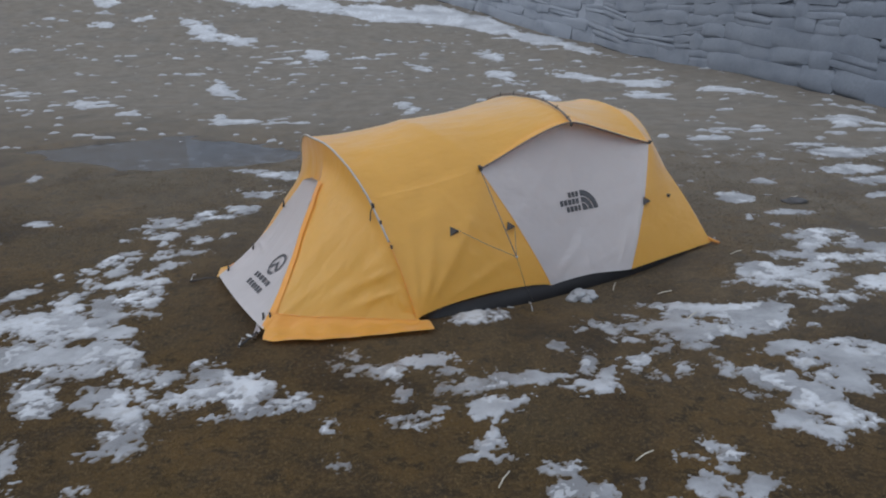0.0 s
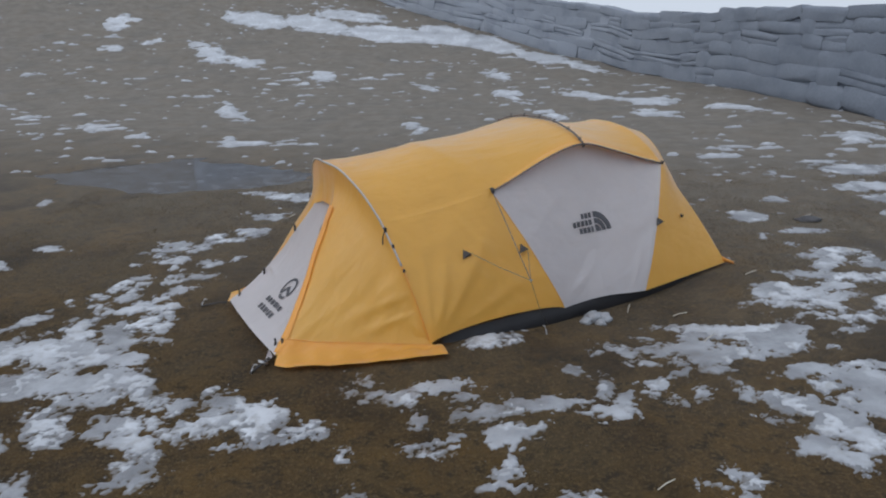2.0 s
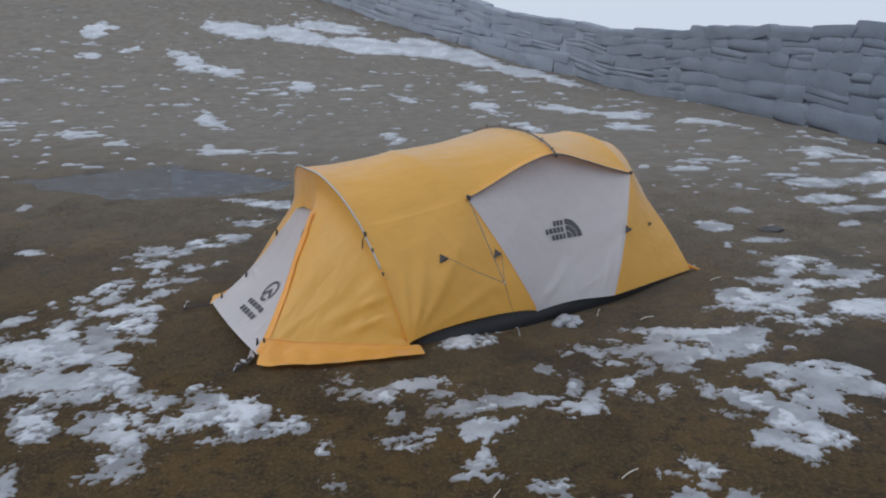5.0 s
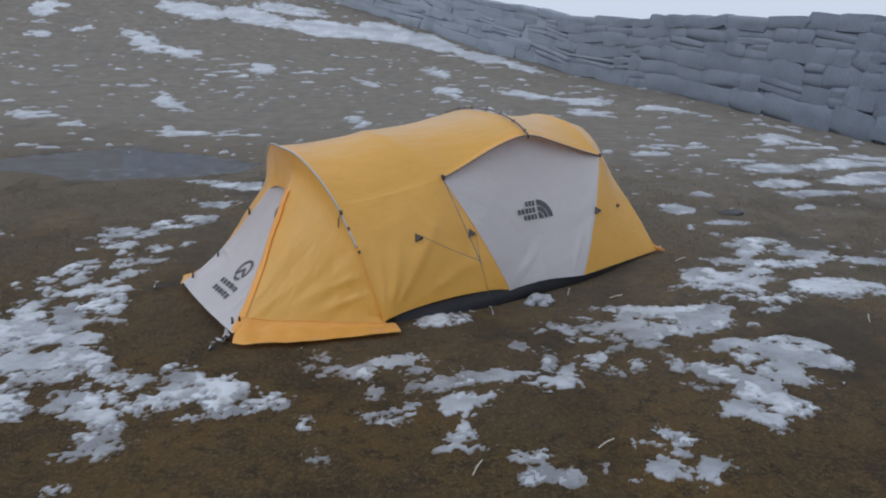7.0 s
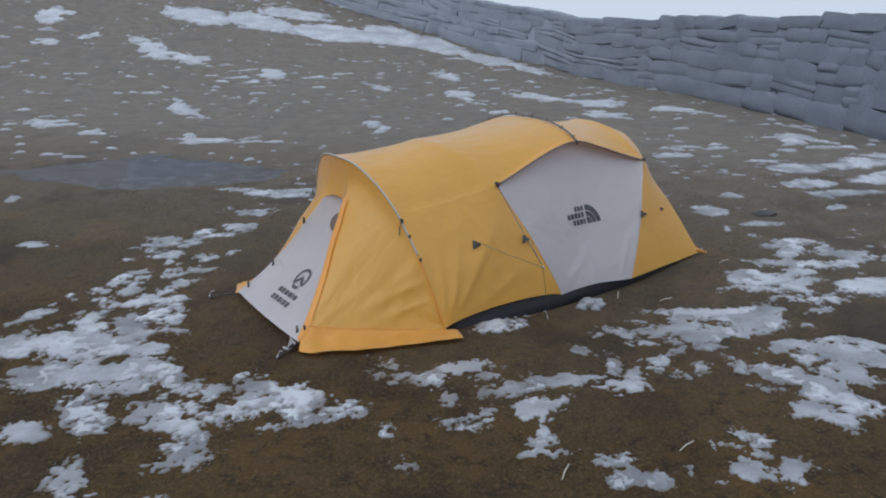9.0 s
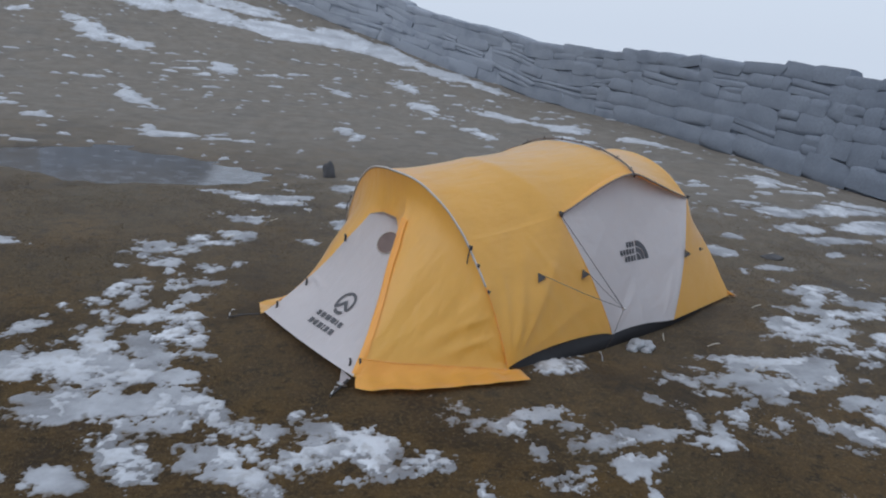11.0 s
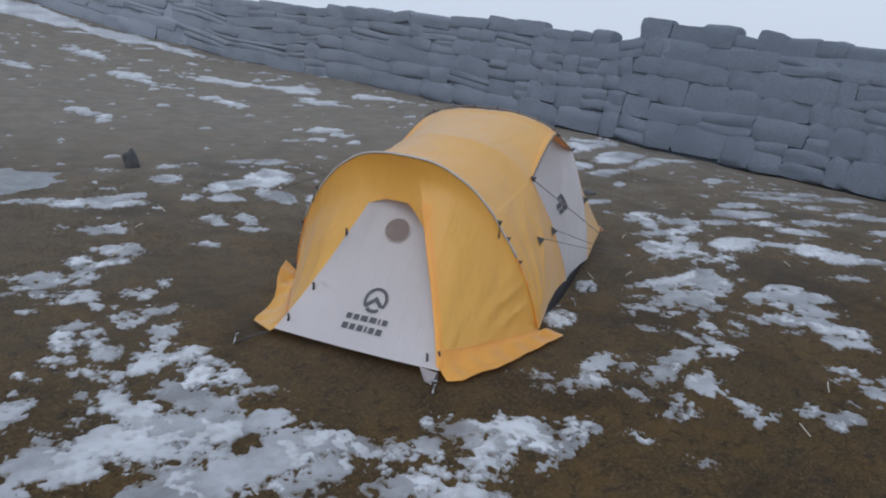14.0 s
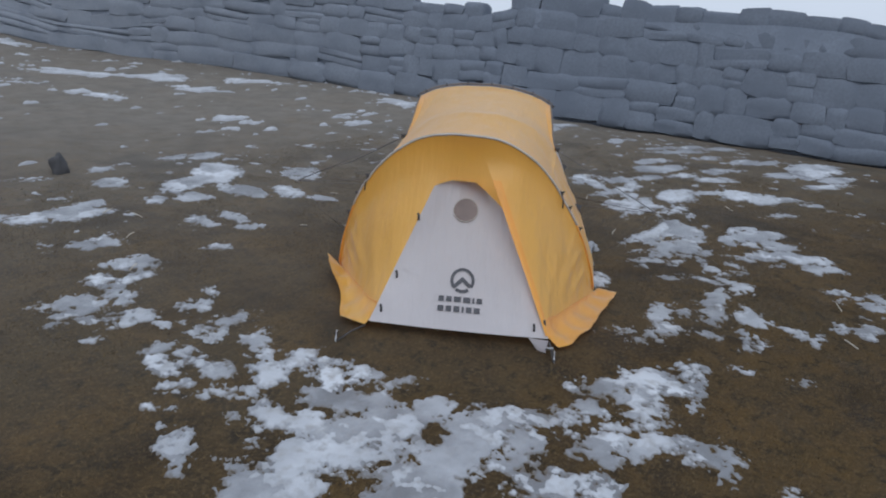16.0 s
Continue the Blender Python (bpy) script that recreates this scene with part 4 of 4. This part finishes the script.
for side in (-1, 1):
    part("skirt", sheet(lambda u, v: skirt(side, u, v), ks(0.0, 1.1 if side < 0 else 1.0, 57), ks(0, 1, 13), side > 0), ORANGE if side < 0 else YELLOW, TENT, "loose orange nylon snow skirt" if side < 0 else "loose yellow nylon snow skirt")
    part("skirt_seam", tube([skirt(side, u, 0.0) for u in ks(0.02, 0.99, 33)], 0.003, 6), ORANGE, TENT, "orange taped seam")

# piping, poles and clips
part("front_hoop", tube([shell(0, a, 0.006) for a in ks(-0.68, 0.68, 81)], 0.006), PIPING, TENT, "pale grey piping over the front hoop pole")
for side in (-1, 1):
    part("hoop_foot", tube([shell(0, a * side, 0.004) for a in ks(0.68, 0.98, 21)], 0.004), ORANGE, TENT, "taped seam down the hoop foot")
part("cross_pole", tube([shell(2, a, 0.014) for a in ks(-0.5, 0.5, 41)], 0.006), DARKPIPE, TENT, "grey pole clipped over the ridge")
for side in (-1, 1):
    part("door_piping", tube([shell(k, 0.5 * side, 0.003) for k in ks(1, 3, 41)], 0.005), DARKPIPE, TENT, "grey brown piping round the door top")
    part("seam", tube([shell(1, t * side, 0.001) for t in ks(0.5, 0.99, 21)], 0.0022, 6), YELLOW, TENT)


def clip_at(p, out, size=1.0):
    """A small webbing clip with its hook, standing off the fabric."""
    turn = out.to_track_quat("Z", "Y").to_matrix().to_4x4()
    bm = block(0.014 * size, 0.026 * size, 0.010 * size, Matrix.Translation(p + out * 0.004) @ turn, 0.3)
    hook = block(0.010 * size, 0.010 * size, 0.020 * size, Matrix.Translation(p + out * 0.012) @ turn, 0.35)
    me = bpy.data.meshes.new("hook")
    hook.to_mesh(me)
    hook.free()
    bm.from_mesh(me)
    bpy.data.meshes.remove(me)
    return bm


def outward(k, a):
    p = shell(k, a)
    du = shell(min(k + 0.03, 4), a) - shell(max(k - 0.03, 0), a)
    dv = shell(k, min(a + 0.02, 0.999)) - shell(k, max(a - 0.02, -0.999))
    n = du.cross(dv).normalized()
    return n if n.dot(p - Vector((p.x, 0, 0.2))) > 0 else -n


for k, a in [(2, t) for t in (-0.46, -0.32, -0.17, -0.03, 0.12, 0.27, 0.44)] + [(3, -0.5), (3, 0.5), (3.5, -0.72), (3.5, 0.72), (2, -0.505), (2, 0.505)]:
    part("clip", clip_at(shell(k, a, 0.008), outward(k, a)), PATCH, TENT, "dark plastic pole clip")
for a in (-0.53, -0.6, -0.7, 0.53, 0.62, 0.72):
    part("hoop_tie", clip_at(shell(0, a, 0.01), outward(0.1, a), 1.05 if abs(a) < 0.55 else 0.8), PATCH, TENT, "dark webbing tie on the hoop")


def shell_near(target, side):
    """The place on the fly nearest to a point."""
    t = Vector(target)
    best = min(((shell(k, a * side) - t).length, k, a * side) for k in ks(0, 4, 161) for a in ks(0.5, 1, 41))
    return best[1], best[2]


JOINT = Vector((1.14, -1.10, 0.43))
ANCHOR = Vector((1.46, -0.83, 0.015))
for side in (-1, 1):
    flip = Vector((1, -side, 1))
    for spot in ((1.07, -0.606, 0.433), (1.442, -0.655, 0.41), (2.483, -0.707, 0.403)):
        k, a = shell_near(Vector(spot) * flip, side)
        p, n = shell(k, a), outward(k, a)
        e1 = Vector((1, 0, 0)) - n * n.x
        e1.normalize()
        e2 = n.cross(e1)
        if e2.z < 0:
            e2 = -e2
        bm = bmesh.new()
        corners = [p + n * 0.005 + e1 * x + e2 * y for x, y in ((-0.028, -0.02), (0.030, -0.008), (-0.010, 0.034))]
        tip = p + n * 0.035 + e1 * 0.012
        vs = [bm.verts.new(c) for c in corners] + [bm.verts.new(tip)]
        for f in ((0, 1, 3), (1, 2, 3), (2, 0, 3), (2, 1, 0)):
            bm.faces.new([vs[i] for i in f])
        bmesh.ops.recalc_face_normals(bm, faces=bm.faces)
        part("guy_patch", bm, PATCH, TENT, "dark grey reinforced guy point", False)
        if spot[0] < 2:
            part("guy_line", tube([tip, tip.lerp(JOINT * flip, 0.5) - Vector((0, 0, 0.006)), JOINT * flip], 0.0018, 5), CORD, TENT, "thin grey guy line")
    start = shell(1, 0.5 * side, 0.01)
    part("guy_line", tube([start, JOINT * flip], 0.0026, 6), CORD, TENT, "thin grey guy line")
    part("guy_line", tube([JOINT * flip, (JOINT * flip).lerp(ANCHOR * flip, 0.5) - Vector((0, 0, 0.03)), ANCHOR * flip], 0.0014, 5), CORD, TENT, "thin grey guy line")
    part("corner_patch", clip_at(start, outward(1, 0.49 * side), 1.4), PATCH, TENT, "dark grey reinforced corner patch")
    part("line_tensioner", block(0.035, 0.012, 0.012, pose(*(JOINT * flip), 0, 20, -70 * side), 0.35), ALU, TENT, "small metal line tensioner")


away = TENT.matrix_world.inverted() @ Vector((0.62, 6.55, 0.02))
top = shell(1, 0.5, 0.01)
part("guy_line", tube([top, top.lerp(away, 0.5) - Vector((0, 0, 0.03)), away], 0.0028, 6), CORD, TENT, "thin grey guy line")


# ---- prints and fittings on the tent ----
def front_at(w, z, proud=0.004):
    """The place on the front panel at half width w and height z."""
    a, lo, hi = 0.0, TOPQ, 1.0
    for _ in range(4):
        lo, hi = 0.1, 1.0
        for _ in range(22):
            q = (lo + hi) / 2
            lo, hi = (q, hi) if panel(a, q).z > z else (lo, q)
        edge = panel(CREASE, q).y
        a = max(-CREASE, min(CREASE, CREASE * w / edge))
    return panel(a, q) + Vector((-0.75, 0, 0.66)) * proud


def door_at(s, z, side, proud=0.004):
    k0, k1 = 1.0, 3.0
    for _ in range(22):
        k = (k0 + k1) / 2
        a0, a1 = 0.5, 1.0
        for _ in range(20):
            a = (a0 + a1) / 2
            a0, a1 = (a, a1) if shell(k, a).z > z else (a0, a)
        k0, k1 = (k, k1) if shell(k, a).x < s else (k0, k)
    return door_shell(k, a * side) + Vector((0, side, 0.2)).normalized() * proud


def bar(place, x0, y0, x1, y1, n=4):
    return sheet(lambda u, v: place(u, v), ks(x0, x1, n), ks(y0, y1, 3))


def band(place, cx, cy, r0, r1, t0, t1, n=28):
    """A piece of a ring round cx, cy."""
    return sheet(lambda t, r: place(cx + r * math.cos(t), cy + r * math.sin(t)), ks(radians(t0), radians(t1), n), ks(r0, r1, 4))


# a corner tab of the panel, cords on the hoop
bm = bmesh.new()
tab = [bm.verts.new(v) for v in ((0.028, -0.34, 0.052), (0.018, -0.435, 0.050), (-0.030, -0.425, 0.008), (-0.012, -0.385, 0.010))]
bm.faces.new(tab)
bmesh.ops.solidify(bm, geom=list(bm.faces), thickness=0.002)
part("corner_tab", bm, WHITE, TENT, "pale grey nylon corner tab", False)
for side in (-1, 1):
    p0 = shell(0, 0.53 * side, 0.012)
    part("hoop_cord", tube([p0, p0 + Vector((-0.02, 0.012 * side, -0.03)), p0 + Vector((-0.025, 0.014 * side, -0.075))], 0.0035, 6), PATCH, TENT, "dark dangling cord end")

# round window with its rim
WX0, WZ0 = 0.0, 0.508
bm = bmesh.new()
hub = bm.verts.new(front_at(WX0, WZ0, 0.005))
rim = [bm.verts.new(front_at(WX0 + 0.07 * math.cos(t), WZ0 + 0.053 * math.sin(t), 0.005)) for t in np.linspace(0, 2 * math.pi, 40, endpoint=False).tolist()]
for i in range(40):
    bm.faces.new((hub, rim[i], rim[(i + 1) % 40]))
window = part("window", bm, FILM, TENT, "round clear film window")
part("rim", tube([front_at(WX0 + 0.071 * math.cos(t), WZ0 + 0.054 * math.sin(t), 0.006) for t in ks(0, 2 * math.pi, 41)], 0.003, 6), PIPING, window)

# ring mark with a chevron, and two rows of plain bars
mark = lambda u, v: front_at(u, 0.216 + 0.72 * v, 0.004)
part("ring_mark", band(mark, -0.005, 0.0, 0.047, 0.063, -35, 215, 40), INK, TENT, "dark grey printed ring")
part("ring_mark", band(mark, -0.005, 0.0, 0.047, 0.063, 235, 305, 14), INK, TENT, "dark grey printed ring")
bm = bmesh.new()
for pts in (((0.056, -0.034), (0.000, 0.018), (0.000, -0.008), (0.038, -0.044)), ((0.000, 0.018), (-0.050, -0.026), (-0.034, -0.036), (0.000, -0.008))):
    bm.faces.new([bm.verts.new(mark(x - 0.005, y)) for x, y in pts])
part("chevron_mark", bm, INK, TENT, "dark grey printed chevron", False)
for z0, widths in ((-0.106, (0.028, 0.028, 0.036, 0.036, 0.010, 0.028)), (-0.150, (0.030, 0.028, 0.030, 0.010, 0.028, 0.030))):
    x = 0.110
    for w in widths:
        part("print_bar", bar(mark, x, z0, x - w, z0 + 0.025), INK, TENT)
        x -= w + 0.011

for side in (-1, 1):
    place = lambda u, v: door_at(u, v, side)
    for inner, outer in ((0.0, 0.040), (0.047, 0.075), (0.082, 0.115)):
        part("quarter_mark", band(place, 2.02, 0.385, inner, outer, 0, 90, 14), INK, TENT, "dark grey printed quarter round")
    for z0, x0, widths in ((0.468, 1.928, (0.020, 0.022, 0.022)), (0.428, 1.856, (0.024, 0.026, 0.024, 0.022, 0.024)), (0.388, 1.898, (0.022, 0.024, 0.022, 0.020))):
        x = x0
        for w in widths:
            part("print_bar", bar(place, x, z0, x + w, z0 + 0.030), INK, TENT)
            x += w + 0.006

# toggles down the panel's edges, buckle and pegs at the corners
for w, z in ((0.262, 0.48), (0.335, 0.226), (-0.365, 0.085), (-0.415, 0.10), (0.385, 0.10)):
    p = front_at(max(-0.36, min(0.36, w)), z, 0.012)
    p.y = w
    part("toggle", tube([p + Vector((0, 0.004, 0.018)), p, p + Vector((-0.004, 0, -0.020))], 0.006, 7), PATCH, TENT, "small black toggle")
part("buckle", block(0.05, 0.032, 0.012, pose(-0.035, -0.44, 0.035, 0, 30, 10), 0.3), ALU, TENT, "pale grey corner buckle")
part("strap", tube([(0.0, -0.44, 0.05), (-0.05, -0.45, 0.03), (-0.11, -0.46, 0.006)], 0.007, 6), PATCH, TENT, "dark webbing peg strap")
part("strap", tube([(0.01, 0.45, 0.04), (-0.04, 0.50, 0.03), (-0.12, 0.56, 0.006)], 0.005, 6), PATCH, TENT, "dark webbing peg strap")
part("strap", tube([(3.02, -0.70, 0.05), (3.05, -0.72, 0.03), (3.10, -0.74, 0.008)], 0.012, 6), ORANGE, TENT, "orange webbing peg loop")


def build_peg(x, y, turn):
    """A bent metal peg driven slantwise into the turf."""
    peg = link("tent_peg", tube([(0, 0, -0.05), (0.02, 0, 0.02), (0.035, 0, 0.045), (0.05, 0, 0.04)], 0.004, 7), ALU)
    peg.matrix_world = pose(x, y, float(terrain(x, y)), 0, 0, turn)
    return tagged(peg, "bent aluminium tent peg driven into turf", "tent peg", "tent pegs")


for lx, ly, turn in ((away.x, away.y, 90), (-0.12, -0.46, 0), (-0.13, 0.565, 0), (3.10, -0.745, 150), (1.46, -0.84, 90), (1.46, 0.84, -90)):
    p = TENT.matrix_world @ Vector((lx, ly, 0))
    build_peg(p.x, p.y, turn + 31.4)


# ---- stone wall ----
def wall_frame():
    pts = [Vector((x, y, 0)) for x, y in WALL_LINE]
    cum = [0.0]
    for a, b in zip(pts, pts[1:]):
        cum.append(cum[-1] + (b - a).length)
    return pts, cum


WPTS, WCUM = wall_frame()


def on_wall(d):
    i = max(k for k in range(len(WCUM) - 1) if WCUM[k] <= max(d, 0))
    t = (d - WCUM[i]) / (WCUM[i + 1] - WCUM[i])
    p = WPTS[i].lerp(WPTS[i + 1], t)
    along = (WPTS[i + 1] - WPTS[i]).normalized()
    return p, along



def wall_place(d, out, z):
    p, along = on_wall(d)
    side = Vector((along.y, -along.x, 0))
    return p + side * out + Vector((0, 0, float(terrain(p.x, p.y)) + z))


def stone_mesh(seed):
    """A rough block of unit size, with rounded, broken edges and a lumpy face."""
    rnd = random.Random(seed)
    bm = bmesh.new()
    bmesh.ops.create_cube(bm, size=1)
    skew = [Vector((rnd.uniform(-0.09, 0.09), rnd.uniform(-0.03, 0.03), rnd.uniform(-0.12, 0.12))) for _ in bm.verts]
    for v, d in zip(bm.verts, skew):
        v.co += d
    bmesh.ops.subdivide_edges(bm, edges=list(bm.edges), cuts=3, use_grid_fill=True)
    at = Vector((seed * 3.1, seed * 1.7, 0))
    for v in bm.verts:
        x, y, z = (abs(2 * c) for c in v.co)
        v.co /= max(1.0, (x**8 + y**8 + z**8) ** (1 / 8))
        v.co += v.co.normalized() * (0.06 * noise.noise(v.co * 2.1 + at) + 0.03 * noise.noise(v.co * 5.3 + at))
    me = bpy.data.meshes.new("stone")
    bm.to_mesh(me)
    bm.free()
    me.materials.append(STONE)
    me.polygons.foreach_set("use_smooth", [True] * len(me.polygons))
    me.set_sharp_from_angle(angle=radians(58))
    return me


COURSES = (0.0, 0.31, 0.59, 0.85, 1.09, 1.31, 1.50)


def course_height(d, i):
    """The top of course i of the wall at d along it: uneven beds."""
    wave = 0.11 * (noise.noise((d * 0.55, i * 3.7, 0)) + 0.5 * noise.noise((d * 1.5, i * 5.1, 2)))
    low = 0.14 * min(1, max(0, (d - 18) / 6))
    tall = 1.0 + 0.14 * min(1, max(0, (NOTCH - d) / 0.6 + 0.5))
    tall += 0.085 * min(1, max(0, (15 - on_wall(d)[0].y) / 6))
    return COURSES[i] * (1 - low) * tall + wave * (0.3 if i in (0, 6) else 0.85)


def batter(d, z):
    """How far the face steps out towards its foot."""
    y = on_wall(d)[0].y
    return 0.30 * min(1, max(0, (15 - y) / 6)) * (1 - z / 1.5)


def build_wall():
    wall = new("stone_wall")
    tagged(wall, "long dry stone field wall of large grey blocks", "wall", kind="structure")
    bm = bmesh.new()
    rows = []
    for d in ks(0, WCUM[-1] - 0.01, 160):
        top = course_height(d, 5) + 0.06
        rows.append([bm.verts.new(wall_place(d, o, z)) for o, z in ((0.05 - batter(d, 0), -0.5), (0.085, top), (0.5, top), (0.5, -0.9))])
    for a, b in zip(rows, rows[1:]):
        for j in range(3):
            bm.faces.new((a[j], b[j], b[j + 1], a[j + 1]))
    bmesh.ops.recalc_face_normals(bm, faces=bm.faces)
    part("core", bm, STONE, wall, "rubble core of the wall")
    rnd = random.Random(4)
    shapes = [stone_mesh(k) for k in range(14)]
    first, last = 5.0, WCUM[-1] - 1.0
    for i in range(6):
        d = first + rnd.uniform(0, 0.5)
        while d < last:
            w = rnd.choice((0.26, 0.34, 0.42, 0.5, 0.58, 0.74)) * rnd.uniform(0.9, 1.15) * (1.15 if i < 2 else 0.9) * (2.2 if d > 22 else 1.5 if d > 17 else 1)
            mid = d + w / 2
            low, high = course_height(mid, i), course_height(mid, i + 1)
            if i == 5:
                high += rnd.choice((-0.05, 0.0, 0.02, 0.05)) * (0.4 if d > 18 else 1)
            beds = [(low, high)]
            if i < 5 and rnd.random() < 0.24:
                half = low + (high - low) * rnd.uniform(0.4, 0.62)
                beds = [(low, half), (half, high)]
            p, along = on_wall(mid)
            yaw = math.degrees(math.atan2(along.y, along.x))
            bed = wall_place(mid + 0.2, 0.2, course_height(mid + 0.2, i)).z - wall_place(mid - 0.2, 0.2, course_height(mid - 0.2, i)).z
            for lo, hi in beds:
                if i == 5 and abs(mid - NOTCH) < 0.30:
                    continue
                tilt = rnd.uniform(-2.5, 2.5) + math.degrees(math.atan2(bed, 0.4))
                depth = rnd.uniform(0.34, 0.44)
                ob = new("stone", shapes[rnd.randrange(14)])
                ob.parent = wall
                at = wall_place(mid, 0.02 + (depth + batter(mid, lo) * 0.6) / 2 - rnd.uniform(0.0, 0.03) + 0.05 * ((lo + hi) / 3.2) - batter(mid, (lo + hi) / 2), (lo + hi) / 2)
                ob.matrix_world = pose(at.x, at.y, at.z, math.degrees(math.atan2(batter(mid, 0) + 0.05, 1.6)) + rnd.uniform(-2, 2), -tilt, yaw) @ Matrix.Diagonal((w * 1.13, depth + batter(mid, lo) * 0.6, (hi - lo) * 1.19 + 0.01, 1))
            d += w * 0.97


NOTCH = min(ks(0, WCUM[-1] - 1, 800), key=lambda d: (on_wall(d)[0] - Vector((7.0, 8.75, 0))).length)
build_wall()


# ---- loose things on the turf ----
def build_rock(x, y, sx, sy, sz, seed, label, material, name="rock"):
    bm = bmesh.new()
    bmesh.ops.create_icosphere(bm, subdivisions=3, radius=1)
    for v in bm.verts:
        n = noise.noise(v.co * 1.3 + Vector((seed, 0, 0))) * 0.4 + noise.noise(v.co * 3.7 + Vector((0, seed, 0))) * (0.30 if name == "snow_lump" else 0.14)
        v.co = Vector((v.co.x * sx, v.co.y * sy, v.co.z * sz)) * (1 + n)
    ob = link(name, bm, material)
    ob.location = (x, y, float(terrain(x, y)) + sz * 0.45)
    return tagged(ob, label, name.replace("_", " "), {"rock": "rocks on the turf", "snow_lump": "snow lumps by the tent"}[name])


build_rock(-1.02, 7.80, 0.065, 0.06, 0.11, 3, "dark upright rock standing in turf", DARKROCK)
build_rock(2.72, 5.66, 0.09, 0.06, 0.022, 8, "low dark rock half sunk in turf", DARKROCK)

for x, y, w, k in ((0.74, 3.97, 0.06, 41), (0.80, 3.96, 0.045, 47), (0.69, 3.93, 0.035, 52), (0.77, 3.91, 0.03, 58)):
    build_rock(x, y, w, w * 0.75, w * 0.7, k, "lump of wet snow lying beside the tent", SNOW, "snow_lump")


def build_straw(x, y, turn, length, lean):
    ob = link("straw", tube([(-length / 2, 0, 0.006), (0, 0.003, 0.010 + lean), (length / 2, 0, 0.008 + 2 * lean)], 0.003, 6), TWIG)
    ob.matrix_world = pose(x, y, float(terrain(x, y)), 0, 0, turn)
    return tagged(ob, "short pale dry straw lying on turf", "straw", "straws on the turf")


for x, y, turn in ((0.97, 4.10, 70), (1.29, 3.62, 40), (2.56, 3.49, 65), (0.72, 2.34, 30), (-1.21, 6.41, 100), (1.84, 4.50, 20), (1.24, 3.98, 10), (0.18, 2.2, 60), (-1.30, 6.62, 15)):
    build_straw(x, y, turn, 0.085, 0.006)
rnd = random.Random(12)
for k in range(8):
    build_straw(rnd.uniform(-2.4, 3.2), rnd.uniform(4.8, 6.6), rnd.uniform(0, 180), rnd.uniform(0.05, 0.1), rnd.uniform(0, 0.012))


# ---- grass ----
def build_grass(count, box, seed):
    rng = np.random.default_rng(seed)
    x, y = rng.uniform(box[0], box[2], count), rng.uniform(box[1], box[3], count)
    thick = fbm(x * 3.5, y * 3.5, 4, 21)
    keep = (rng.uniform(0, 1, count) < np.clip((thick - 0.30) * 4, 0.12, 1)) & (LEVEL[((y - NY[0]) / 0.0095).astype(int), ((x - NX[0]) / 0.0095).astype(int)] < 0.05) & (puddle_depth(x, y) < -0.15)
    p = TENT.matrix_world.inverted()
    lx, ly = p[0][0] * x + p[0][1] * y + p[0][3], p[1][0] * x + p[1][1] * y + p[1][3]
    keep &= ~((lx > 0.05) & (lx < 3.1) & (np.abs(ly) < 0.72))
    x, y = x[keep], y[keep]
    n = len(x)
    z = terrain(x, y) - 0.004
    a, h, lean = rng.uniform(0, 2 * np.pi, n), rng.uniform(0.005, 0.015, n), rng.uniform(0.004, 0.018, n)
    w = rng.uniform(0.0016, 0.0034, n)
    b = rng.uniform(0, 2 * np.pi, n)
    v0 = np.stack([x - w * np.cos(a), y - w * np.sin(a), z], -1)
    v1 = np.stack([x + w * np.cos(a), y + w * np.sin(a), z], -1)
    v2 = np.stack([x + lean * np.cos(b), y + lean * np.sin(b), z + h], -1)
    verts = np.stack([v0, v1, v2], 1).reshape(-1, 3)
    ob = arrays("grass", verts.tolist(), np.arange(3 * n).reshape(-1, 3).tolist(), BLADES)
    return tagged(ob, "short brown and olive grass and moss", "grass", kind="stuff")


build_grass(360000, (-3.8, 1.3, 4.2, 7.5), 2)
